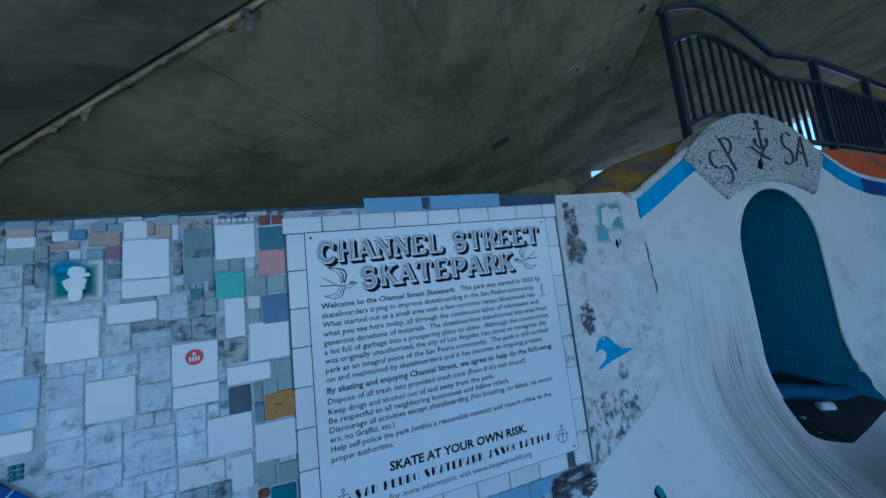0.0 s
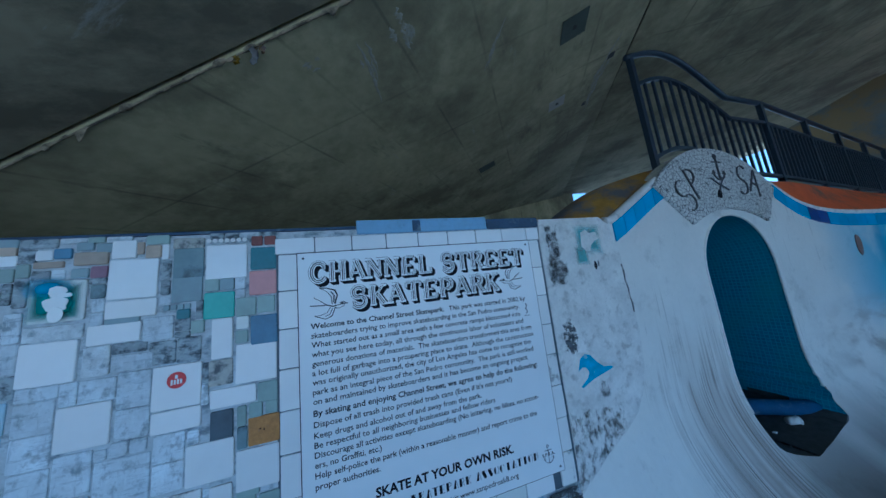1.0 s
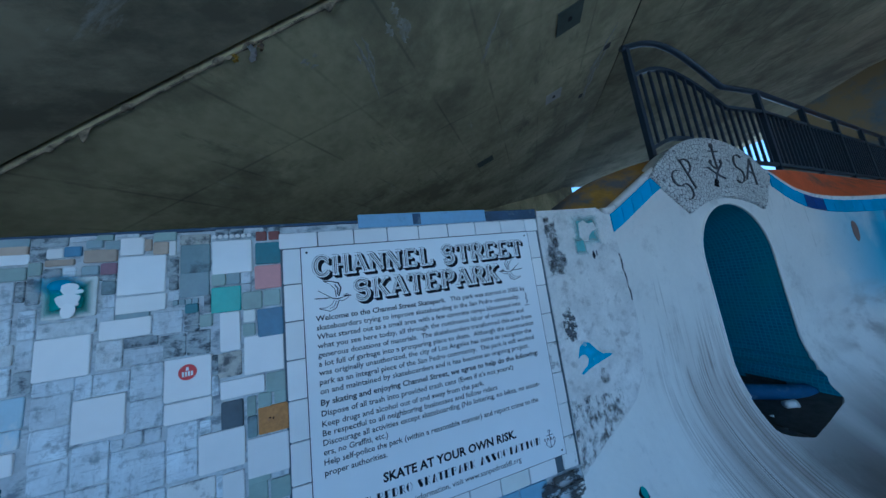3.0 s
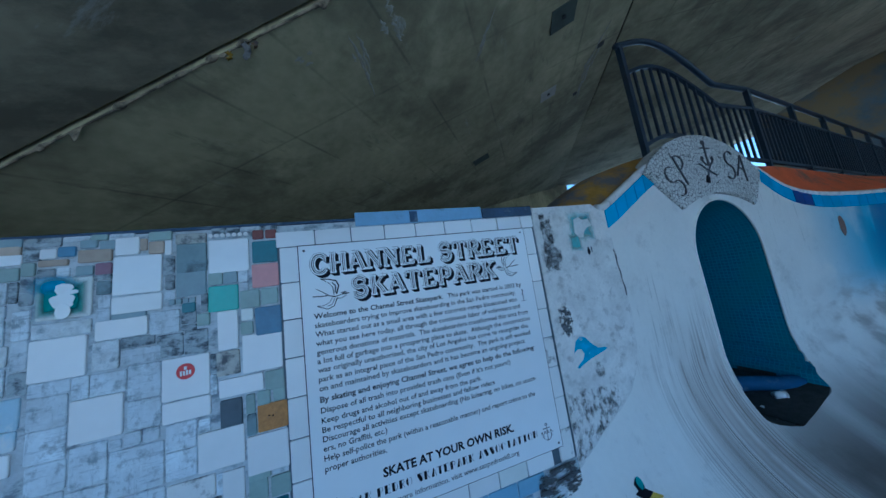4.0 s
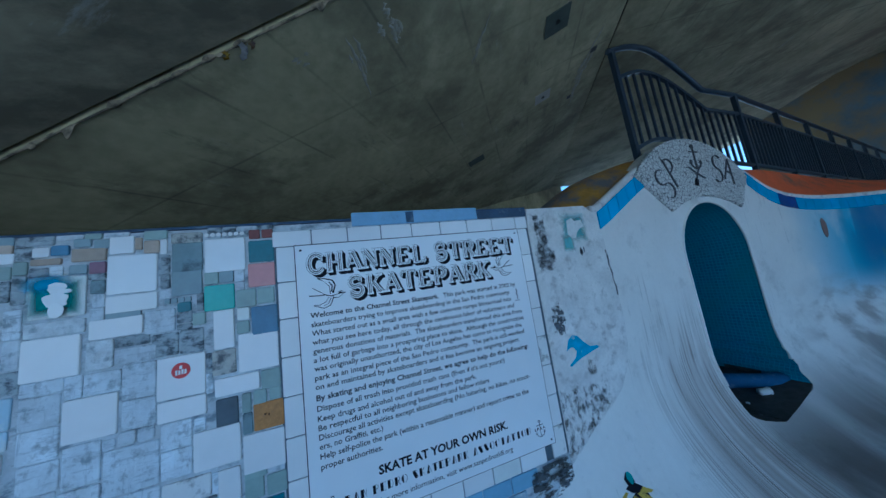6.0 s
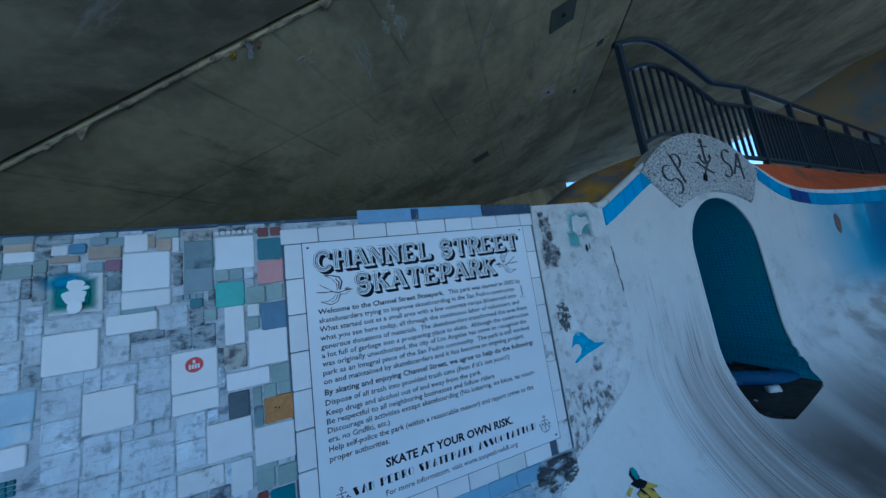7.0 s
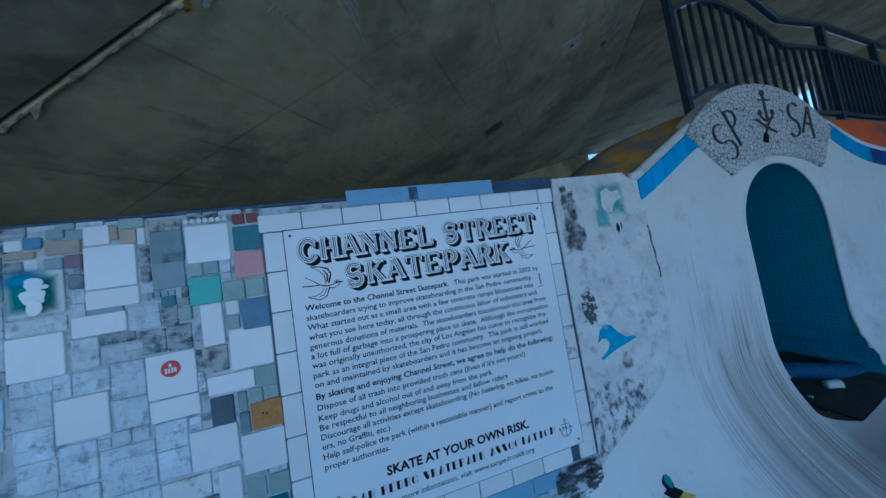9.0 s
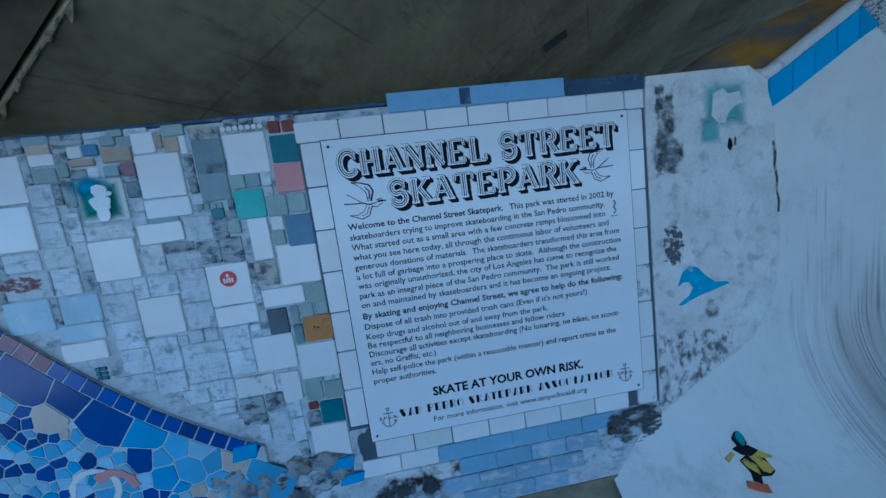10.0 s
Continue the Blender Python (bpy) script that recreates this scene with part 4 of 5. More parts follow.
for kind, x0, x1, z0, z1 in (
        ("relief", -0.818, -0.668, 1.156, 1.205), ("smeared", -0.866, -0.824, 1.162, 1.258), ("smeared", -0.864, -0.824, 1.065, 1.158), ("smeared", -0.818, -0.714, 0.970, 1.012),
        ("smeared", -0.712, -0.668, 0.938, 1.012), ("smeared", -0.666, -0.570, 0.938, 1.010), ("relief", -0.663, -0.592, 1.020, 1.118), ("sooty", -0.590, -0.494, 1.082, 1.119),
        ("smeared", -0.590, -0.474, 1.024, 1.078), ("smeared", -0.566, -0.474, 0.900, 1.018), ("smeared", -0.566, -0.474, 0.800, 0.896), ("smeared", -0.816, -0.720, 0.868, 0.966),
        ("smeared", -0.816, -0.720, 0.766, 0.864), ("smeared", -0.708, -0.616, 0.662, 0.790), ("smeared", -0.574, -0.528, 0.752, 0.796), ("smeared", -0.524, -0.478, 0.752, 0.796),
        ("smeared", -0.610, -0.466, 0.602, 0.746), ("smeared", -0.460, -0.372, 0.700, 0.790), ("smeared", -0.460, -0.372, 0.604, 0.696), ("smeared", -0.812, -0.716, 0.672, 0.762),
        ("sooty", -0.488, -0.410, 1.026, 1.108), ("sooty", -0.406, -0.334, 1.022, 1.112), ("smeared", -0.508, -0.420, 1.114, 1.198), ("slate", -0.660, -0.620, 1.284, 1.334),
        ("sooty", -0.464, -0.436, 1.336, 1.408), ("sooty", -0.464, -0.436, 1.276, 1.332), ("smeared", -1.085, -0.974, 1.082, 1.144), ("relief", -0.960, -0.870, 1.083, 1.150),
        ("smeared", -1.100, -0.960, 0.990, 1.076), ("washed", -1.124, -0.984, 0.872, 0.984), ("washed", -0.956, -0.832, 0.884, 0.980), ("washed", -0.980, -0.836, 0.822, 0.880),
        ("smeared", -0.956, -0.872, 0.986, 1.076), ("smeared", -0.840, -0.720, 0.602, 0.668), ("smeared", -0.716, -0.616, 0.580, 0.656), ("smeared", -0.640, -0.556, 0.520, 0.576),
        ("smeared", -0.548, -0.462, 0.520, 0.596), ("smeared", -0.548, -0.470, 0.466, 0.516), ("sooty", -0.366, -0.302, 0.440, 0.510), ("sooty", -0.458, -0.372, 0.400, 0.508)):
    tile(kind, x0, x1, z0, z1, proud=0.0052)
for col in range(4):
    tile("greyblue", -0.452 + 0.021 * col, -0.434 + 0.021 * col, 1.216, 1.236, proud=0.006)
for col in range(2):
    for row in range(3):
        tile("teal", -0.902 + 0.019 * col, -0.886 + 0.019 * col, 0.668 + 0.017 * row, 0.682 + 0.017 * row, proud=0.006)

# black mastic bed shows in the joints round the sign
part("mastic_bed", plate([(-0.084, 0.30), (-0.084, 1.474), (1.237, 1.474), (1.237, 0.165), (-0.0, 0.165), (-0.0, 0.30)], -0.0035, 0.0), PAINTS["charcoal"], wall_tiles)
# frame of slim white tiles round the sign
P = 0.155
for k in range(9):
    x = -0.087 + P * k
    tile("white", x + 0.002, min(x + P, 1.235) - 0.002, 1.404, 1.472, 0.011)
for k in range(7):
    tile("white", -0.074, 0.02, 1.400 - P * (k + 1) + 0.004, 1.400 - P * k, 0.011)
for k in range(8):
    tile("white" if k not in (4, 7) else "chipped", 1.135, 1.222, max(0.17, 1.400 - P * (k + 1) + 0.003), 1.400 - P * k, 0.011)
# courses under the sign
for k in range(7):
    x = 0.005 + P * k
    tile("white" if k not in (1, 5) else "ivory", x + 0.002, min(x + P, 1.12) - 0.002, 0.168, 0.265, 0.011)
for row, z in enumerate((0.088, 0.011, -0.066, -0.143)):
    for k in range(8):
        x = -0.06 + P * (k + 0.5 * (row % 2))
        if x < 0.2 and row >= 2:
            continue
        if x + P > 1.08 - 0.05 * row:
            break
        if x < 0.2:
            tile("white" if row == 0 else "chipped", x + 0.002, x + P - 0.002, z + 0.002, z + 0.073)
        else:
            tile("blued" if row < 1 or (row == 1 and k < 4) else "halfblued", x + 0.002, x + P - 0.002, z + 0.002, z + 0.073)

# upright dark plate added in place of the dark recess and floor below
bm = bmesh.new()
box(bm, 0.22, 1.02, -0.004, -0.0005, -0.44, -0.149)
part("recess_band", bm, SOFFIT_OLD, wall_tiles, "dark plate standing in for the recess and floor under the lowest course")


# the sheen of grout hides the rest: odd smeared tiles fill what is left
def free(x0, x1, z0, z1):
    if z0 < 0.945 - 0.83 * (x0 + 1.16):
        return False
    return all(x1 <= a + 0.006 or x0 >= b - 0.006 or z1 <= c + 0.006 or z0 >= d - 0.006 for a, b, c, d in taken)


CELL = 0.0125
fill_rng = random.Random(23)
COLS, ROWS_UP = 90, 116
used = [[not free(-1.205 + i * CELL, -1.205 + (i + 1) * CELL, 0.06 + j * CELL, 0.06 + (j + 1) * CELL) or -1.205 + (i + 1) * CELL > -0.078 for j in range(ROWS_UP)] for i in range(COLS)]
sizes = ((12, 12), (12, 6), (6, 12), (12, 8), (6, 6), (8, 8), (6, 4), (4, 6), (4, 4))
filled = 0
for j in range(ROWS_UP - 1, -1, -1):
    for i in range(COLS):
        if used[i][j] or filled > 190:
            continue
        want_w, want_h = fill_rng.choice(sizes if j < 92 else sizes[4:])
        w = 0
        while w < want_w and i + w < COLS and not used[i + w][j]:
            w += 1
        h = 0
        while h < want_h and j - h >= 0 and not any(used[i + k][j - h] for k in range(w)):
            h += 1
        for k in range(w):
            for q in range(h):
                used[i + k][j - q] = True
        if w < 2 or h < 2 or w * h < 8 or max(w / h, h / w) > 4.5:
            continue
        x0, z1 = -1.205 + i * CELL, 0.06 + (j + 1) * CELL
        x1, z0 = x0 + w * CELL, z1 - h * CELL
        kind = fill_rng.choices(["smeared", "sooty", "white", "greyblue", "sage", "tan", "steelblue"], [4, 8, 0.6, 2.5, 1.2, 0.4, 0.5] if z0 > 1.24 else ([10, 4, 0.8, 0.3, 0.3, 0, 0] if z0 > 0.40 else [4, 6, 0, 0, 0, 0, 0]))[0]
        tile(kind, x0 + 0.0015, x1 - 0.0015, z0 + 0.0015, z1 - 0.0015, proud=0.0048 if kind in ("smeared", "sooty") else 0.0062)
        filled += 1

# penny rounds above one white tile
for k in range(7):
    bm = bmesh.new()
    bmesh.ops.create_cone(bm, cap_ends=True, segments=16, radius1=0.009, radius2=0.0082, depth=0.008, matrix=Matrix.Translation((-0.318 + k * 0.0202, -0.0035, 1.476)) @ Matrix.Rotation(radians(90), 4, "X"))
    part("penny_round", bm, WHITE_TILE, wall_tiles)

# cap of painted blocks on the wall
CAP_BLUE = material("pale_blue_paint", (0.26, 0.42, 0.62), 0.5, var=0.1, scale=8, stain=((0.12, 0.2, 0.32), 0.2, 6, one))
CAP_NAVY = material("dark_blue_paint", (0.03, 0.06, 0.12), 0.5, var=0.3, scale=8, stain=((0.2, 0.25, 0.3), 0.25, 10, one))
for x0, x1, top, mat, label in ((-3.1, 0.245, 1.519, CAP_NAVY, "dark blue painted cap block along the wall's top"), (0.247, 0.918, 1.546, CAP_BLUE, "pale blue painted cap block above the sign"), (0.92, 1.245, 1.535, CAP_NAVY, "dark painted cap block above the sign's corner")):
    bm = bmesh.new()
    box(bm, x0, x1, -0.006, 0.27, 1.506 if x0 < 0 else 1.478, top, 0.005)
    tagged(link("cap_block", bm, mat), label, "cap block", "cap blocks on the wall")
bm = bmesh.new()
box(bm, 0.512, 0.552, -0.010, -0.0062, 1.482, 1.538, 0.001)
tagged(link("painted_dash", bm, CAP_NAVY), "dark blue painted dash on the pale cap block", "paint mark")


# ---- stencils and stickers on the tiles ----
TEAL_SPRAY = material("teal_spray", (0.01, 0.26, 0.25), 0.5, var=0.3, scale=14)
BLUE_SPRAY = material("blue_spray", (0.03, 0.34, 0.56), 0.6, var=0.25, scale=24, stain=((0.55, 0.58, 0.58), 0.24, 26, one))
SOOT = material("black_paint_residue", (0.05, 0.055, 0.06), 0.75, var=0.4, scale=25, stain=((0.50, 0.48, 0.44), 0.46, 26, one))
RED = material("red_sticker", (0.55, 0.035, 0.04), 0.4, var=0.08)


def blot(cx, cz, rx, rz, seed, rough=0.25, n=48):
    """An uneven closed outline."""
    pts = []
    for i in range(n):
        a = i * math.tau / n
        k = 1 + rough * noise.noise((math.cos(a) * 1.6 + seed * 7, math.sin(a) * 1.6, seed)) + rough * 0.22 * noise.noise((math.cos(a) * 4, math.sin(a) * 4, seed + 9))
        pts.append((cx + rx * k * math.cos(a), cz + rz * k * math.sin(a)))
    return pts


def spray(name, colour, spots, soft=0.4, ragged=0.4, scale=30, stretch=(1, 1, 1), rough=0.7, cover=1.0, cap=1.0):
    """Paint that thins out towards its rim; spots: (x, z, half width, half height, squareness 0 or 1)."""
    m = material(name, colour, rough, var=0.3, scale=20)
    n, l, bsdf = nodes_of(m)
    geo = n.new("ShaderNodeNewGeometry")
    sep = n.new("ShaderNodeSeparateXYZ")
    l.new(geo.outputs["Position"], sep.inputs[0])

    def calc(op, a, b=None):
        q = n.new("ShaderNodeMath")
        q.operation = op
        for i, v in enumerate((a, b)):
            if isinstance(v, (int, float)):
                q.inputs[i].default_value = v
            elif v is not None:
                l.new(v, q.inputs[i])
        return q.outputs[0]

    best = None
    for cx, cz, rx, rz, square in spots:
        u = calc("ABSOLUTE", calc("DIVIDE", calc("SUBTRACT", sep.outputs[0], cx), rx))
        v = calc("ABSOLUTE", calc("DIVIDE", calc("SUBTRACT", sep.outputs[2], cz), rz))
        d = calc("MAXIMUM", u, v) if square else calc("SQRT", calc("ADD", calc("MULTIPLY", u, u), calc("MULTIPLY", v, v)))
        d = calc("SUBTRACT", 1.0, d)
        best = d if best is None else calc("MAXIMUM", best, d)
    best = calc("MINIMUM", best, cap)
    mapping = n.new("ShaderNodeMapping")
    mapping.inputs["Scale"].default_value = stretch
    l.new(geo.outputs["Position"], mapping.inputs["Vector"])
    t = n.new("ShaderNodeTexNoise")
    t.inputs["Scale"].default_value, t.inputs["Detail"].default_value, t.inputs["Roughness"].default_value = scale, 8, 0.7
    l.new(mapping.outputs[0], t.inputs["Vector"])
    v = calc("ADD", best, calc("MULTIPLY", calc("SUBTRACT", t.outputs[0], 0.5), ragged * 2))
    cut = n.new("ShaderNodeMapRange")
    cut.interpolation_type = "SMOOTHSTEP"
    cut.inputs[1].default_value, cut.inputs[2].default_value, cut.inputs[4].default_value = 0.02, 0.02 + soft, cover
    l.new(v, cut.inputs[0])
    l.new(cut.outputs[0], bsdf.inputs["Alpha"])
    return m


def field(x0, x1, z0, z1):
    return [(x0, z0), (x1, z0), (x1, z1), (x0, z1)]


def mark(name, pieces, label, category):
    t = None
    for i, (outl, y, mat) in enumerate(pieces):
        bm = plate(outl, y - 0.0012, y)
        if t is None:
            t = tagged(link(name, bm, mat), label, category)
        else:
            part("paint_layer", bm, mat, t)
    return t


mark("stencil", [(field(-0.84, -0.645, 1.20, 1.375), -0.0090, spray("teal_stencil_spray", (0.01, 0.24, 0.22), [(-0.745, 1.283, 0.076, 0.068, 1)], 0.75, 0.12, 22)), (field(-0.84, -0.66, 1.25, 1.375), -0.0103, spray("blue_stencil_spray", (0.02, 0.30, 0.50), [(-0.765, 1.335, 0.085, 0.045, 0)], 1.0, 0.2, 22, cover=0.8)),
                 (blot(-0.737, 1.318, 0.024, 0.020, 2, 0.3), -0.0116, WHITE_TILE), (blot(-0.716, 1.305, 0.020, 0.008, 6, 0.2), -0.0116 - 0.0013, WHITE_TILE), (blot(-0.738, 1.275, 0.034, 0.026, 7, 0.25), -0.0116 - 0.0026, WHITE_TILE), (blot(-0.735, 1.240, 0.020, 0.026, 8, 0.12), -0.0116 - 0.0039, WHITE_TILE)],
     "teal sprayed stencil with a white abstract shape on a tile", "stencil")
sticker = mark("round_sticker", [(arc(-0.400, 0.965, 0.028, 0.028, 0, 345, 24), -0.0090, RED)], "round red sticker with white marks on a white tile", "sticker")
for dx, dz, w, h in ((-0.013, -0.006, 0.003, 0.009), (-0.004, -0.006, 0.003, 0.008), (0.005, -0.005, 0.003, 0.009), (0.014, -0.005, 0.003, 0.008), (0, 0.012, 0.004, 0.006)):
    part("print_bar", plate([(-0.4 + dx - w, 0.965 + dz - h), (-0.4 + dx + w, 0.965 + dz - h), (-0.4 + dx + w, 0.965 + dz + h), (-0.4 + dx - w, 0.965 + dz + h)], -0.0114, -0.0103), WHITE_TILE, sticker)

mark("paint_scribble", [(field(-1.12, -0.96, 1.00, 1.075), -0.0095, spray("brown_red_scribble", (0.26, 0.10, 0.08), [(-1.05, 1.040, 0.075, 0.026, 0)], 0.5, 1.3, 40, (1, 1, 1.6), cover=0.75, cap=0.25))], "faded brown-red paint scribble on a smeared tile", "paint mark")
mark("tar_spots", [(blot(-0.139, 0.741, 0.0035, 0.0025, 81, 0.5), -0.0090, INK), (blot(-0.127, 0.737, 0.002, 0.004, 82, 0.5), -0.0090, INK)], "two small dark tar spots on the orange tile", "paint mark")

# ---- raw concrete end of the wall, with paint ----
end = [(1.238, 0.10), (1.30, 0.14), (1.47, 0.24), (1.60, 0.31), (1.70, 0.38), (1.78, 0.49), (1.82, 0.61), (1.84, 0.80), (1.83, 1.10), (1.81, 1.34), (1.77, 1.47), (1.70, 1.525), (1.25, 1.52), (1.238, 1.40)]
tagged(link("wall_end", plate(end, -0.008, -0.0005), CONCRETE), "bare scraped grey concrete end of the wall", "wall", kind="structure")
mark("paint_blot", [(field(1.24, 1.42, 1.08, 1.50), -0.0082, spray("flaking_black", (0.085, 0.095, 0.11), [(1.325, 1.215, 0.085, 0.10, 0), (1.322, 1.34, 0.045, 0.13, 1), (1.305, 1.44, 0.024, 0.045, 1)], 0.75, 0.8, 26, cap=0.35, cover=0.85))], "black flaking paint blot on the bare concrete", "paint mark")
mark("paint_blot", [(field(1.27, 1.41, 0.74, 0.96), -0.0082, spray("flaking_black_thin", (0.10, 0.11, 0.125), [(1.335, 0.85, 0.05, 0.09, 0)], 0.35, 1.0, 34, cap=0.2))], "small black flaking paint blot on the bare concrete", "paint mark")
mark("paint_blot", [(field(1.45, 1.56, 0.47, 0.62), -0.0082, spray("grey_smudge", (0.08, 0.085, 0.09), [(1.50, 0.545, 0.04, 0.055, 0)], 0.8, 0.9, 26, cover=0.6, cap=0.3))], "dark smudge of paint on the bare concrete", "paint mark")
mark("paint_scrape", [([(1.24, 0.115), (1.31, 0.155), (1.47, 0.25), (1.60, 0.32), (1.60, 0.50), (1.24, 0.50)], -0.0082, spray("dark_scrape", (0.17, 0.175, 0.18), [(1.36, 0.32, 0.18, 0.15, 0), (1.50, 0.37, 0.13, 0.09, 0), (1.29, 0.2, 0.09, 0.14, 0)], 0.9, 1.6, 18, (1.5, 1, 1.0), cover=0.7, cap=0.2))], "dark scraped paint low on the bare concrete", "paint mark")
mark("mint_outline", [(field(1.45, 1.72, 1.20, 1.50), -0.0082, spray("mint_haze", (0.22, 0.52, 0.53), [(1.585, 1.385, 0.115, 0.105, 1), (1.520, 1.290, 0.055, 0.065, 1)], 0.6, 0.3, 22, cover=0.5)), ([(1.525, 1.345), (1.535, 1.43), (1.575, 1.448), (1.60, 1.425), (1.65, 1.43), (1.665, 1.385), (1.63, 1.375), (1.60, 1.35), (1.585, 1.315), (1.555, 1.315)], -0.0095, CONCRETE)], "mint green sprayed stencil outline on concrete", "stencil")
wave = [(1.345, 0.665), (1.37, 0.725), (1.405, 0.745), (1.44, 0.735), (1.475, 0.695), (1.52, 0.66), (1.57, 0.655), (1.59, 0.645), (1.53, 0.63), (1.45, 0.612), (1.40, 0.595), (1.36, 0.578), (1.345, 0.585), (1.40, 0.62), (1.415, 0.65), (1.40, 0.675), (1.375, 0.68)]
mark("wave_sticker", [(wave, -0.0082, BLUE_SPRAY)], "bright blue wave-shaped paint mark on concrete", "paint mark")
crack = tagged(link("edge_crack", stroke([(1.806, 1.22), (1.815, 1.17), (1.812, 1.12), (1.824, 1.06), (1.820, 1.02), (1.832, 0.97), (1.830, 0.92)], 0.0065, -0.0092, -0.0078), SOOT), "dark chipped crack along the concrete's edge", "crack")
mark("black_glyph", [(blot(1.605, 1.225, 0.010, 0.022, 41, 0.5), -0.0082, INK), (blot(1.63, 1.235, 0.005, 0.018, 44, 0.4), -0.0082, GREY_INK)], "small black painted glyph on concrete", "paint mark")

# ---- sign ----
W = 1.153
SIGN_Y = -0.019
sign = thing("park_sign", "white enamelled metal sign with black print on the tiled wall", "sign")
# black plate slightly larger than the panel paints the shaded gap at its edges
part("shadow_plate", plate([(-0.004, 1.396 - W), (W + 0.004, 1.396 - W), (W + 0.004, 1.404), (-0.004, 1.404)], -0.0155, -0.0125), INK, sign, "black plate for the shaded gap behind the panel")
part("panel", plate([(0, 1.40 - W), (W, 1.40 - W), (W, 1.40), (0, 1.40)], SIGN_Y, -0.0156, 0.0008), SIGN_WHITE, sign)
SCREW = material("dark_screw", (0.05, 0.05, 0.055), 0.4, 0.8, var=0.1)
for x, z in ((0.022, 1.378), (W - 0.022, 1.378), (0.022, 1.422 - W), (W - 0.022, 1.422 - W)):
    bm = bmesh.new()
    bmesh.ops.create_cone(bm, cap_ends=True, segments=12, radius1=0.0055, radius2=0.004, depth=0.003, matrix=Matrix.Translation((x, SIGN_Y - 0.001, z)) @ Matrix.Rotation(radians(90), 4, "X"))
    part("screw", bm, SCREW, sign)


def lettering(text, x0, x1, z, height, mat, y, name="text_line", weight=0.0, depth=0.0004, parent=None, label=""):
    """Printed words from x0 to x1 with their capitals height tall, standing on z."""
    cu = bpy.data.curves.new("type", "FONT")
    cu.body, cu.size, cu.offset, cu.extrude, cu.resolution_u = text, 1.0, weight, 0.0, 2
    tmp = bpy.data.objects.new("type", cu)
    scene.collection.objects.link(tmp)
    bpy.context.view_layer.update()
    me = bpy.data.meshes.new_from_object(tmp.evaluated_get(bpy.context.evaluated_depsgraph_get()))
    bpy.data.objects.remove(tmp)
    bpy.data.curves.remove(cu)
    co = np.array([v.co[:] for v in me.vertices])
    left, right = co[:, 0].min(), co[:, 0].max()
    sx, sz = (x1 - x0) / (right - left), height / 0.69
    for v in me.vertices:
        v.co = Vector((x0 + (v.co.x - left) * sx, y, z + v.co.y * sz))
    me.materials.clear()
    me.materials.append(mat)
    ob = new(name, me)
    ob.parent = parent or sign
    return tagged(ob, label) if label else ob


TY = SIGN_Y - 0.0006


GLYPHS = {
    "C": (arc(0.52, 0.5, 0.36, 0.44, 38, 322, 26), [((0.80, 0.62), (0.80, 0.88)), ((0.80, 0.12), (0.80, 0.30))], []),
    "S": (arc(0.5, 0.72, 0.28, 0.24, 30, 255, 16) + arc(0.5, 0.28, 0.30, 0.26, 75, -150, 16), [((0.76, 0.68), (0.76, 0.92)), ((0.22, 0.08), (0.22, 0.32))], []),
    "H": (None, [((0.22, 0.05), (0.22, 0.95)), ((0.78, 0.05), (0.78, 0.95))], [((0.22, 0.5), (0.78, 0.5))]),
    "A": (None, [((0.50, 0.95), (0.84, 0.05))], [((0.50, 0.95), (0.16, 0.05)), ((0.28, 0.34), (0.70, 0.34))]),
    "N": (None, [((0.20, 0.92), (0.80, 0.06))], [((0.20, 0.05), (0.20, 0.95)), ((0.80, 0.05), (0.80, 0.95))]),
    "E": (None, [((0.26, 0.05), (0.26, 0.95))], [((0.26, 0.95), (0.86, 0.95)), ((0.26, 0.5), (0.66, 0.5)), ((0.26, 0.05), (0.86, 0.05)), ((0.86, 0.95), (0.86, 0.72)), ((0.86, 0.05), (0.86, 0.28))]),
    "L": (None, [((0.28, 0.05), (0.28, 0.95))], [((0.28, 0.05), (0.88, 0.05)), ((0.88, 0.05), (0.88, 0.32))]),
    "T": (None, [((0.50, 0.05), (0.50, 0.95))], [((0.10, 0.95), (0.90, 0.95)), ((0.10, 0.95), (0.10, 0.70)), ((0.90, 0.95), (0.90, 0.70))]),
    "R": (arc(0.50, 0.73, 0.30, 0.23, 90, -90, 14), [((0.24, 0.05), (0.24, 0.95)), ((0.54, 0.48), (0.84, 0.05))], [((0.24, 0.96), (0.5, 0.96)), ((0.24, 0.5), (0.5, 0.5))]),
    "P": (arc(0.50, 0.70, 0.32, 0.26, 90, -90, 14), [((0.24, 0.05), (0.24, 0.95))], [((0.24, 0.96), (0.5, 0.96)), ((0.24, 0.44), (0.5, 0.44))]),
    "K": (None, [((0.24, 0.05), (0.24, 0.95)), ((0.46, 0.56), (0.82, 0.05))], [((0.30, 0.42), (0.80, 0.95))]),
}
FOOTED = {"H": (0.22, 0.78), "A": (0.16, 0.84), "N": (0.20,), "E": (0.2,), "L": (0.28,), "T": (0.5,), "R": (0.24, 0.84), "P": (0.24,), "K": (0.24, 0.82)}
HEADED = {"H": (0.22, 0.78), "N": (0.16, 0.80), "L": (0.28,), "R": (0.2,), "P": (0.2,), "K": (0.24, 0.80), "A": (0.46,)}


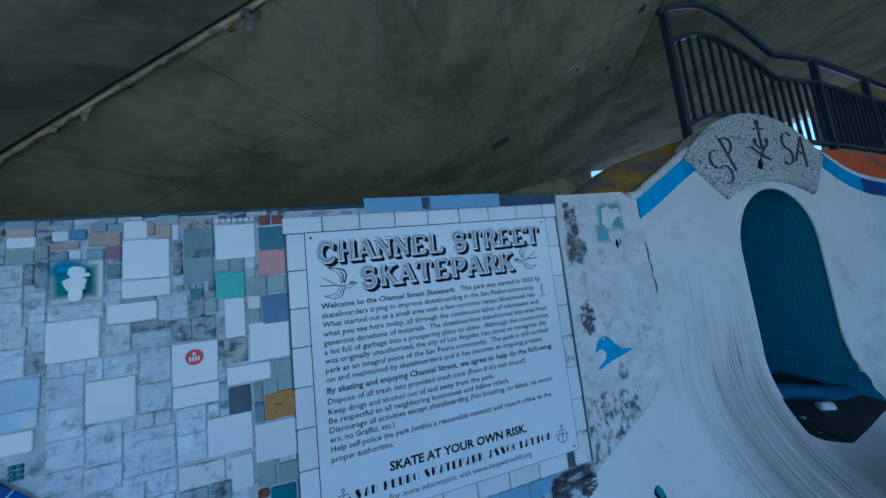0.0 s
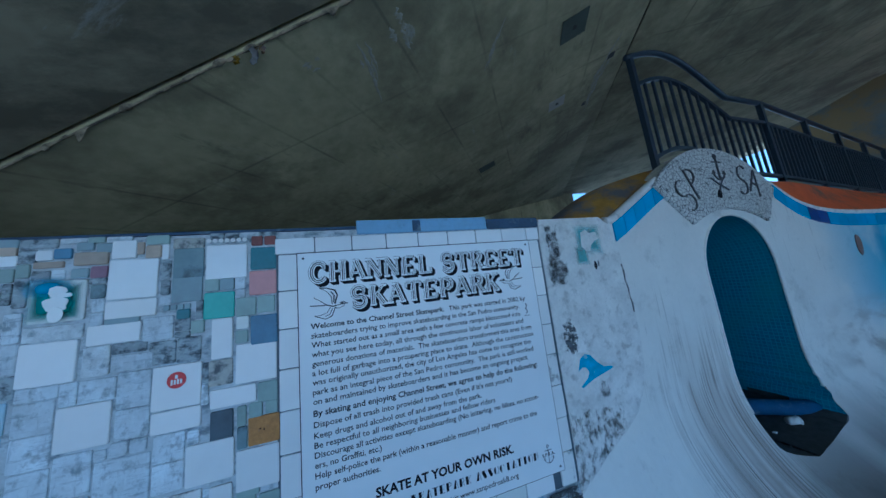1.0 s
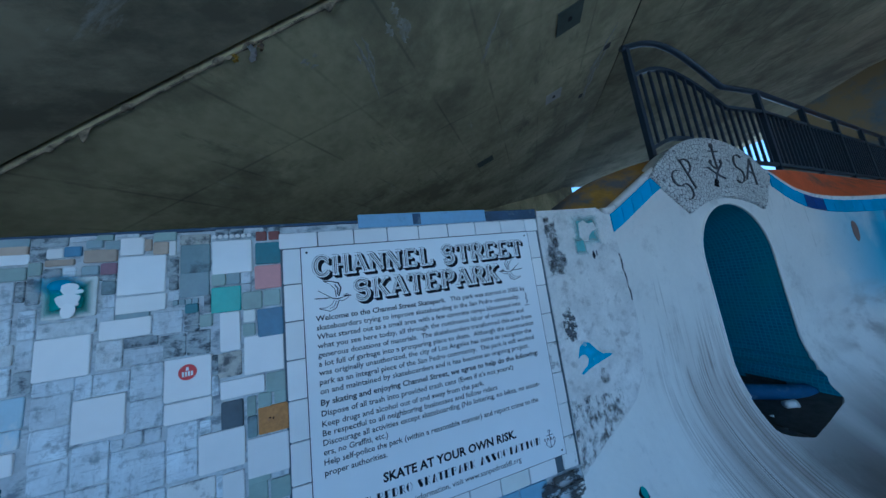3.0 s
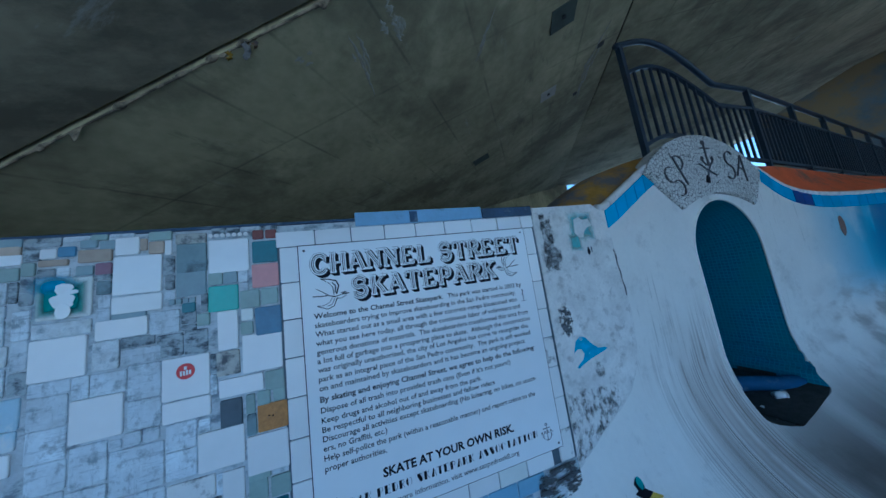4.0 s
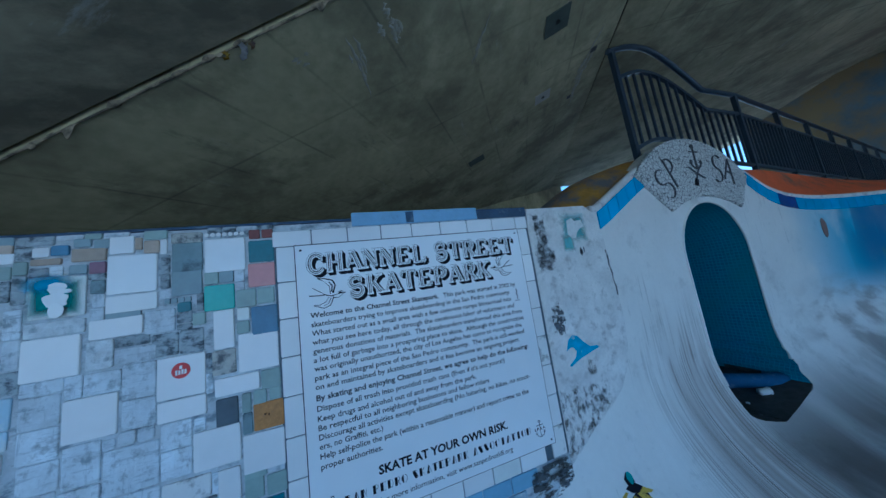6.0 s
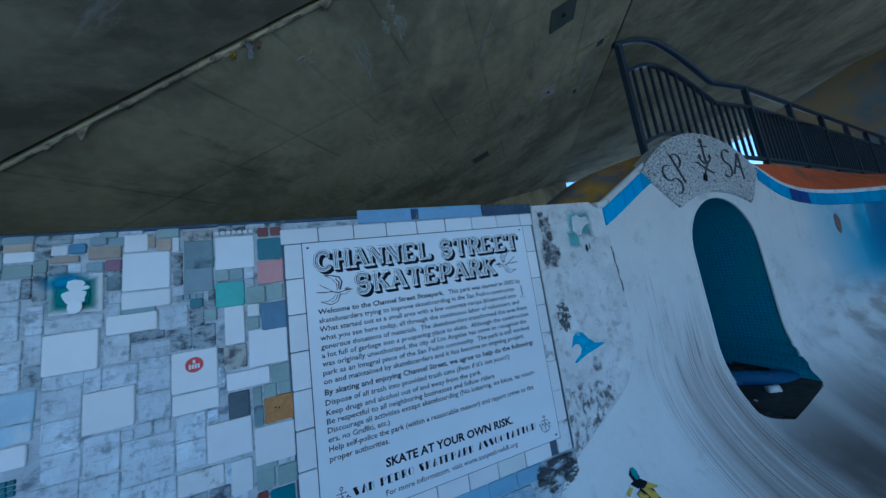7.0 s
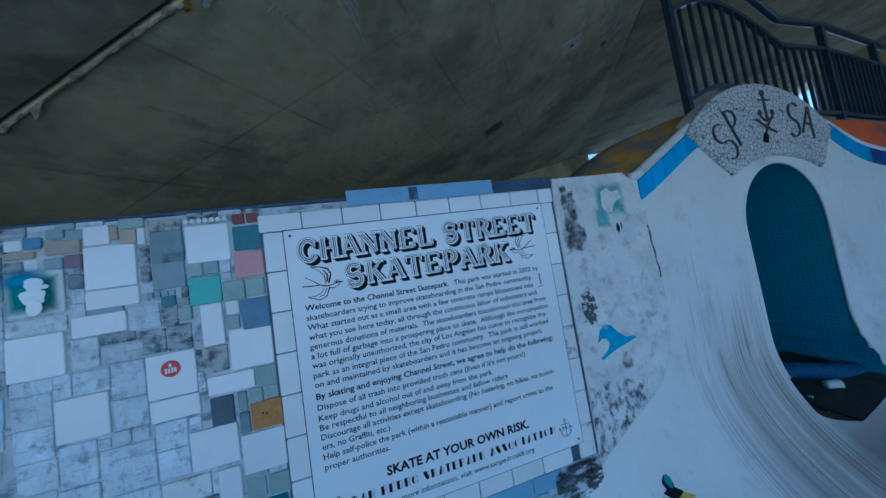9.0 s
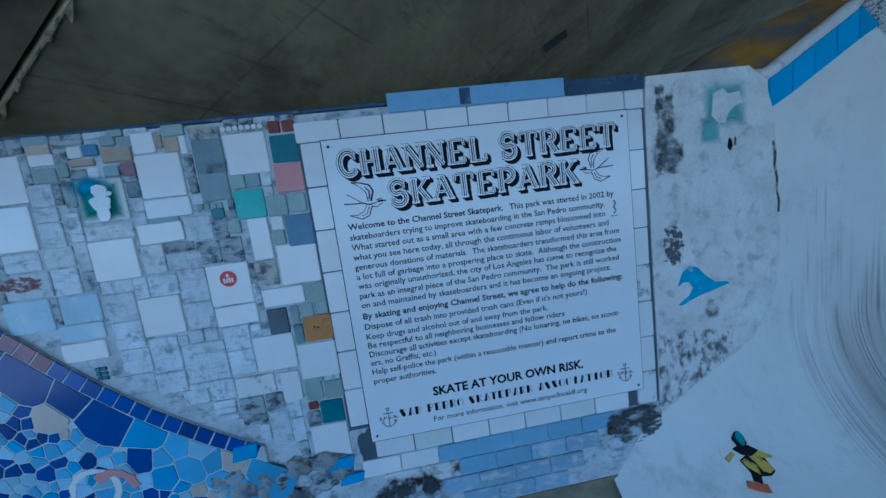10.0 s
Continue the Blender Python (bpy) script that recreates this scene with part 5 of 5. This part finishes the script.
def show_letter(ch, x, z, w, h):
    """One show-poster capital: dropped shadow, white edge, black slab-serif face, pale inline."""
    curve, thick, thin = GLYPHS[ch]

    def ribbons(fat, hair, serif, dx, dz, y0):
        bm = bmesh.new()
        y = y0

        def add(points, half):
            nonlocal y
            pts = [Vector((x + px * w + dx, z + pz * h + dz)) for px, pz in points]
            left, rite = [], []
            for i, p in enumerate(pts):
                d = (pts[min(i + 1, len(pts) - 1)] - pts[max(0, i - 1)]).normalized()
                s = Vector((-d.y, d.x)) * half
                left.append(bm.verts.new((p.x + s.x, y, p.y + s.y)))
                rite.append(bm.verts.new((p.x - s.x, y, p.y - s.y)))
            for i in range(len(pts) - 1):
                bm.faces.new((left[i], left[i + 1], rite[i + 1], rite[i]))
            y -= 0.00002
        if curve:
            add(curve, fat)
        for a, b in thick:
            add((a, b), fat * (1 if curve is None or ch in "RP" else 0.45))
        for a, b in thin:
            add((a, b), hair)
        if serif:
            for q in FOOTED.get(ch, ()):
                add(((q - 0.17, 0.045), (q + 0.17, 0.045)), serif)
            for q in HEADED.get(ch, ()):
                add(((q - 0.17, 0.955), (q + 0.17, 0.955)), serif)
        return bm
    f, g, s = 0.0105, 0.0046, 0.0050
    first = part("title_letter", ribbons(f + 0.0022, g + 0.0022, s + 0.0022, 0.0125, -0.0120, TY), INK, sign, "white show-poster capital with a heavy black drop shadow")
    for k in (1, 2, 3):
        part("shadow_step", ribbons(f + 0.0022, g + 0.0022, s + 0.0022, 0.0125 - 0.0035 * k, -0.0120 + 0.0034 * k, TY - 0.0003 * k), INK, first)
    part("outline", ribbons(f + 0.0020, g + 0.0020, s + 0.0020, 0, 0, TY - 0.0012), INK, first)
    part("white_face", ribbons(f + 0.0004, g + 0.0004, s + 0.0004, 0, 0, TY - 0.0016), SIGN_WHITE, first)
    part("core", ribbons(f - 0.0052, g - 0.0034, 0, 0, 0, TY - 0.0020), INK, first)
    part("inline", ribbons(f - 0.0086, 0.0002, 0, 0.0008, -0.0006, TY - 0.0024), SIGN_WHITE, first)


def ornate(text, x0, x1, z, h):
    units = sum(0.5 if c == " " else 1.0 for c in text)
    w, x = (x1 - x0) / units, x0
    for c in text:
        if c != " ":
            show_letter(c, x, z, w * 1.02, h)
        x += w * (0.5 if c == " " else 1.0)


ornate("CHANNEL STREET", 0.040, 1.100, 1.268, 0.090)
ornate("SKATEPARK", 0.200, 0.935, 1.146, 0.090)
lettering("Welcome to the Channel Street Skatepark.", 0.044, 0.625, 1.079, 0.0215, INK, TY, weight=0.022)
lettering("This park was started in 2002 by", 0.650, 1.076, 1.079, 0.0215, INK, TY, weight=0.013)
body_lines = [
    ("skateboarders trying to improve skateboarding in the San Pedro community.", 1.041, 1.035),
    ("What started out as a small area with a few concrete ramps blossomed into", 1.004, 1.035),
    ("what you see here today, all through the continuous labor of volunteers and", 0.967, 1.046),
    ("generous donations of materials.  The skateboarders transformed this area from", 0.930, 1.088),
    ("a lot full of garbage into a prospering place to skate.  Although the construction", 0.894, 1.092),
    ("was originally unauthorized, the city of Los Angeles has come to recognize the", 0.859, 1.072),
    ("park as an integral piece of the San Pedro community.  The park is still worked", 0.822, 1.080),
    ("on and maintained by skateboarders and it has become an ongoing project.", 0.786, 1.042),
    ("Dispose of all trash into provided trash cans (Even if it's not yours!)", 0.701, 0.933),
    ("Keep drugs and alcohol out of and away from the park.", 0.662, 0.763),
    ("Be respectful to all neighboring businesses and fellow riders", 0.627, 0.830),
    ("Discourage all activities except skateboarding (No loitering, no bikes, no scoot-", 0.592, 1.066),
    ("ers, no Graffiti, etc.)", 0.557, 0.296),
    ("Help self-police the park (within a reasonable manner) and report crime to the", 0.521, 1.044),
    ("proper authorities.", 0.483, 0.286),
]
for words, z, x1 in body_lines:
    lettering(words, 0.045, x1, z, 0.0215, INK, TY, weight=0.013)
lettering("By skating and enjoying Channel Street, we agree to help do the following:", 0.045, 1.088, 0.742, 0.0225, INK, TY, weight=0.022)
lettering("SKATE AT YOUR OWN RISK.", 0.262, 0.892, 0.393, 0.034, INK, TY, weight=0.034)


def deco_line(text, x0, x1, z, h):
    """Deco capitals: one side of each letter a solid black slab, the other a hairline."""
    step = (x1 - x0) / sum(0.6 if c == " " else 1.0 for c in text)
    x = x0
    for c in text:
        if c == " ":
            x += step * 0.6
            continue
        w = step * 0.86

        def at(points):
            return [(x + w * px, z + h * pz) for px, pz in points]
        if c in "OC":
            slab_of, hair = arc(0.44, 0.5, 0.44, 0.5, 100, 260, 12), arc(0.5, 0.5, 0.44, 0.5, 70, -70 if c == "O" else 20, 10)
        elif c == "S":
            slab_of, hair = [(0.05, 0.98), (0.45, 1.0), (0.9, 0.25), (0.75, 0.0), (0.4, 0.02), (0.02, 0.75)], [(0.5, 0.97), (0.8, 0.85)]
        elif c == "A":
            slab_of, hair = [(0.10, 0.0), (0.46, 1.0), (0.62, 1.0), (0.58, 0.0)], [(0.62, 1.0), (0.95, 0.0)]
        elif c in "TI":
            slab_of, hair = [(0.28, 0.0), (0.28, 1.0), (0.70, 1.0), (0.70, 0.0)], [(0.0, 0.96), (1.0, 0.96)] if c == "T" else [(0.72, 0.0), (0.72, 1.0)]
        else:
            slab_of = [(0.05, 0.0), (0.05, 1.0), (0.50, 1.0), (0.50, 0.0)]
            hair = {"P": arc(0.5, 0.74, 0.42, 0.25, 90, -90, 10), "R": arc(0.5, 0.74, 0.38, 0.25, 90, -90, 8) + [(0.95, 0.0)], "D": arc(0.45, 0.5, 0.48, 0.48, 85, -85, 12),
                    "E": [(0.92, 0.97), (0.5, 0.97), (0.5, 0.5), (0.85, 0.5), (0.5, 0.5), (0.5, 0.03), (0.92, 0.03)], "K": [(0.92, 1.0), (0.5, 0.5), (0.96, 0.0)], "N": [(0.5, 1.0), (0.9, 0.05), (0.9, 1.0)]}[c]
        letter_of = part("deco_letter", plate(at(slab_of), TY - 0.0006, TY), INK, sign, "black deco capital with one solid side")
        part("hairline", stroke(at(hair), 0.0011, TY - 0.0010, TY - 0.0002), GREY_INK, letter_of)
        x += step


deco_line("SAN PEDRO SKATEPARK ASSOCIATION", 0.122, 1.020, 0.329, 0.032)
lettering("For more information, visit www.sanpedrosk8.org", 0.251, 0.899, 0.285, 0.0215, INK, TY, weight=0.006)


def swallow(cx, cz, s, flip):
    """A small ink drawing of a swallow: plump body, two long swept wings, forked tail."""
    def put(points):
        return [(cx + flip * s * x, cz + s * z) for x, z in points]
    b = part("swallow", stroke(put([(-0.05, -0.05), (0.20, -0.12), (0.50, -0.06), (0.72, -0.02), (0.92, -0.02)]), 0.0028, TY - 0.0006, TY), INK, sign, "ink drawing of a flying swallow")
    ink = (([(0.28, 0.02), (0.42, 0.45), (0.30, 0.72), (-0.10, 0.86), (-0.45, 0.90)], 0.0034, INK), ([(0.15, 0.0), (0.12, 0.40), (-0.10, 0.68), (-0.45, 0.90)], 0.0018, INK), ([(0.22, 0.10), (0.26, 0.45), (0.10, 0.66)], 0.0030, GREY_INK),
           ([(0.30, -0.18), (0.12, -0.60), (-0.20, -0.72), (-0.70, -0.52)], 0.0022, INK), ([(0.06, -0.14), (-0.10, -0.40), (-0.40, -0.52), (-0.70, -0.50)], 0.0018, GREY_INK), ([(0.16, -0.22), (0.02, -0.50), (-0.20, -0.58)], 0.0022, GREY_INK),
           ([(-0.05, -0.02), (-0.45, -0.02), (-0.90, 0.02)], 0.0026, INK), ([(-0.05, -0.06), (-0.40, 0.20), (-0.72, 0.42)], 0.0020, INK), ([(0.30, -0.22), (0.52, -0.24), (0.74, -0.12), (0.80, 0.02), (0.70, 0.10), (0.50, 0.04)], 0.0018, INK), ([(0.56, 0.0), (0.66, 0.02), (0.72, -0.02)], 0.0040, INK))
    for pts, w, mat in ink:
        part("pen_stroke", stroke(put(pts), w, TY - 0.0006, TY), mat, b)


swallow(0.118, 1.172, 0.082, 1)
swallow(1.012, 1.196, 0.076, -1)
for ax in (0.078, 1.074):
    anchor_on(sign, ax, 0.338, 0.040, 0.0022, TY - 0.0006, TY, GREY_INK, "small_anchor")
    lettering("S.P.S.A.", ax - 0.036, ax + 0.036, 0.331, 0.013, INK, TY - 0.0008, weight=0.02)
part("side_emblem", stroke([(1.074, 1.062), (1.080, 1.050), (1.072, 1.036), (1.081, 1.022), (1.073, 1.010)], 0.0042, TY - 0.0006, TY), GREY_INK, sign, "small grey printed emblem")
part("emblem_bar", stroke([(1.060, 1.000), (1.090, 1.001)], 0.0016, TY - 0.0006, TY), GREY_INK, sign)

# ---- broken-tile wave at the wall's lower end ----
wave_mosaic = thing("wave_mosaic", "blue broken-tile mosaic wave bordered by small navy squares", "mosaic")
MORTAR = material("pale_mortar", (0.56, 0.60, 0.62), 0.9, var=0.2, scale=14, bump=0.4)


def border_z(x):
    return 0.885 - 0.80 * (x + 1.16) - 0.05 * math.sin((x + 1.16) * 4.2)


edge = [(x, border_z(x) + 0.03) for x in np.linspace(-1.95, -0.40, 40)]
part("mortar_bed", plate(edge + [(-0.40, 0.20), (-0.62, 0.16), (-0.80, -0.10), (-1.95, -0.10)], -0.012, 0.0), MORTAR, wave_mosaic)
m_rng = random.Random(8)


def shard(points, kind, y=-0.0150):
    bm = plate(points, y, -0.0119)
    part("shard", bm, PAINTS[kind], wave_mosaic)


x = -1.42
while x < -0.44:
    s = 0.052
    dz = (border_z(x + 0.01) - border_z(x)) / 0.01
    d = Vector((1, dz)).normalized()
    n = Vector((-d.y, d.x))
    c = Vector((x, border_z(x)))
    q = [c + d * s * 0.5 * a + n * s * 0.5 * b for a, b in ((-1, -1), (1, -1), (1, 1), (-1, 1))]
    shard([(p.x + m_rng.uniform(-0.001, 0.001), p.y + m_rng.uniform(-0.001, 0.001)) for p in q], "plum" if -1.15 < x < -1.03 else "navy", -0.0155)
    x += d.x * 0.0585

# cells of a random net, shrunk to leave joints
seeds = []
for _ in range(6000):
    x, z = m_rng.uniform(-1.40, -0.42), m_rng.uniform(-0.02, 1.10)
    depth = border_z(x) - z
    if depth < 0.06 or z < 0.02 + 0.40 * max(0.0, x + 0.95):
        continue
    near_by = (0.115 if x < -0.85 else 0.075) if depth < 0.25 else 0.034
    if all((x - a) ** 2 + (z - b) ** 2 > ((near_by + c) / 2) ** 2 for a, b, c in seeds):
        seeds.append((x, z, near_by * m_rng.uniform(0.7, 1.25)))
seeds = seeds[:270]
for x, z, r in seeds:
    turn = m_rng.uniform(0, 1)
    cell = [Vector((x + 0.19 * math.cos(a + turn), z + 0.19 * math.sin(a + turn))) for a in np.linspace(0, math.tau, 6)[:-1]]
    me = Vector((x, z))
    for a, b, r2 in seeds:
        o = Vector((a, b))
        gap = (o - me).length
        if 0 < gap < 0.42:
            n = (o - me) / gap
            cell = clip(cell, n, n.dot(me + (o - me) * (r / (r + r2))) - 0.0034)
    dz = (border_z(x + 0.01) - border_z(x)) / 0.01
    n = Vector((-dz, 1)).normalized()
    cell = clip(cell, n, n.dot(Vector((x, border_z(x)))) - 0.032)
    if len(cell) < 3:
        continue
    depth = border_z(x) - z
    if depth < 0.24 and x < -0.80:
        kind = "navy" if m_rng.random() < 0.9 else "steelblue"
    elif depth < 0.30:
        kind = m_rng.choice(["sky", "sky", "pale_sky", "azure", "sky", "sand", "navy" if x < -0.9 else "pale_sky"])
    else:
        kind = m_rng.choice(["navy", "sky", "sky", "azure", "navy", "pale_sky", "pale_sky"])
    shard([(p.x, p.y) for p in cell], kind, -0.0142 - m_rng.uniform(0, 0.001))

part("white_ring", stroke(arc(-0.99, 0.27, 0.075, 0.075, 0, 360, 26), 0.013, -0.0172, -0.012), WHITE_TILE, wave_mosaic, "ring of white chips")
part("pink_arc", stroke(arc(-0.93, 0.24, 0.075, 0.085, 130, 10, 14), 0.020, -0.0178, -0.012), PAINTS["pink"], wave_mosaic, "pale pink tile arc")

# loose render and stray azure tiles beside the mosaic
LUMP = material("grey_lumpy_mortar", (0.30, 0.315, 0.32), 0.9, var=0.3, scale=16, fine=90, bump=0.5, stain=((0.10, 0.115, 0.13), 0.42, 18, one))
lump = thing("mortar_lumps", "grey lumpy mortar smeared below the tiles", "mortar")
for i in range(16):
    bm = bmesh.new()
    bmesh.ops.create_icosphere(bm, subdivisions=3, radius=1)
    cx, cz, r = m_rng.uniform(-0.58, -0.14), m_rng.uniform(0.06, 0.21), m_rng.uniform(0.04, 0.09)
    for v in bm.verts:
        k = 0.8 + 0.5 * noise.noise(v.co * 2 + Vector((i, 0, 0)))
        v.co = Vector((cx + v.co.x * r * k, -0.002 + v.co.y * 0.022 * k, cz + v.co.z * r * 0.8 * k))
    part("lump", bm, LUMP if i % 3 else PAINTS["sooty"], lump, smooth=True)
for x, z, w, h in ((-0.135, 0.175, 0.055, 0.05), (-0.10, 0.105, 0.05, 0.04), (-0.47, 0.30, 0.05, 0.06)):
    shard([(x - w, z - h * 0.5), (x + w * 0.8, z - h * 0.35), (x + w, z + h * 0.6), (x - w * 0.7, z + h * 0.5)], "azure", -0.0165)

# black mastic where tiles fell off under the sign's corner
mark("mastic_patch", [(blot(-0.005, 0.20, 0.055, 0.10, 51, 0.4), -0.0005, PAINTS["charcoal"]), (field(-0.08, 0.28, -0.10, 0.08), -0.014, spray("mastic_smear", (0.04, 0.045, 0.05), [(0.10, -0.01, 0.16, 0.08, 0)], 0.45, 1.2, 16, cap=0.2)), (field(0.98, 1.235, 0.0, 0.16), -0.0125, spray("mastic_scrape", (0.05, 0.055, 0.06), [(1.12, 0.09, 0.16, 0.09, 0)], 0.45, 1.3, 14, (1, 1, 2.5), cap=0.2))], "black mastic patch where tiles have fallen off", "mastic patch")

# ---- cut-out sticker on the bowl ----
YELL = material("yellow_vinyl", (0.55, 0.40, 0.03), 0.5, var=0.15, scale=20, stain=((0.05, 0.05, 0.03), 0.3, 40, one))
BRICK = material("orange_vinyl", (0.50, 0.12, 0.03), 0.5, var=0.15, scale=20)


def on_bowl_patch(points, lift):
    bm = bmesh.new()
    vs = []
    for x, z in points:
        a = on_bowl(x, z)
        b = on_bowl(x, z - 0.01)
        t = (a - b).normalized()
        nrm = Vector((1, 0, 0)).cross(t)
        nrm = nrm if nrm.y < 0 else -nrm
        vs.append((bm.verts.new(a + nrm * lift), bm.verts.new(a + nrm * (lift - 0.003))))
    bm.faces.new([v[0] for v in vs])
    for p, q in zip(vs, vs[1:] + vs[:1]):
        bm.faces.new((p[0], q[0], q[1], p[1]))
    bmesh.ops.recalc_face_normals(bm, faces=bm.faces)
    return bm


cut = thing("vinyl_cutout", "yellow, black and teal abstract cut-out sticker on the bowl", "sticker")
shade = [(1.492, -0.088), (1.543, -0.076), (1.599, -0.091), (1.611, -0.129), (1.581, -0.138), (1.539, -0.134), (1.527, -0.150), (1.497, -0.140), (1.507, -0.121)]
for outl, mat, lift in ((shade, INK, 0.0025), ([(1.488, -0.056), (1.515, -0.050), (1.559, -0.052), (1.593, -0.071), (1.560, -0.087), (1.513, -0.075)], INK, 0.0030),
                        ([(1.508, -0.027), (1.537, -0.009), (1.564, -0.021), (1.564, -0.047), (1.535, -0.062), (1.514, -0.051)], INK, 0.0035), (blot(1.545, -0.030, 0.018, 0.020, 61, 0.2), TEAL_SPRAY, 0.0045),
                        ([(1.435, -0.077), (1.476, -0.064), (1.488, -0.069), (1.445, -0.088)], YELL, 0.0035), ([(1.551, -0.083), (1.593, -0.073), (1.639, -0.094), (1.626, -0.098), (1.581, -0.092)], YELL, 0.0045),
                        ([(1.497, -0.089), (1.517, -0.084), (1.549, -0.108), (1.541, -0.129), (1.526, -0.121), (1.503, -0.104)], YELL, 0.0045), ([(1.537, -0.081), (1.576, -0.089), (1.606, -0.112), (1.602, -0.126), (1.581, -0.131), (1.560, -0.124), (1.551, -0.100)], YELL, 0.0055),
                        ([(1.466, -0.137), (1.493, -0.143), (1.541, -0.152), (1.537, -0.170), (1.524, -0.170), (1.486, -0.161), (1.458, -0.151)], BRICK, 0.0045)):
    part("vinyl_shape", on_bowl_patch(outl, lift), mat, cut)
# small scuffed mark of old paint below the lip
SCUFF = material("brown_paint_scuff", (0.16, 0.10, 0.08), 0.7, var=0.3, scale=30)
spot = thing("paint_scuff", "small brown paint scuff on the white bowl", "paint mark")
part("scuff", on_bowl_patch(blot(5.02, 1.17, 0.05, 0.10, 71, 0.3), 0.004), SCUFF, spot)
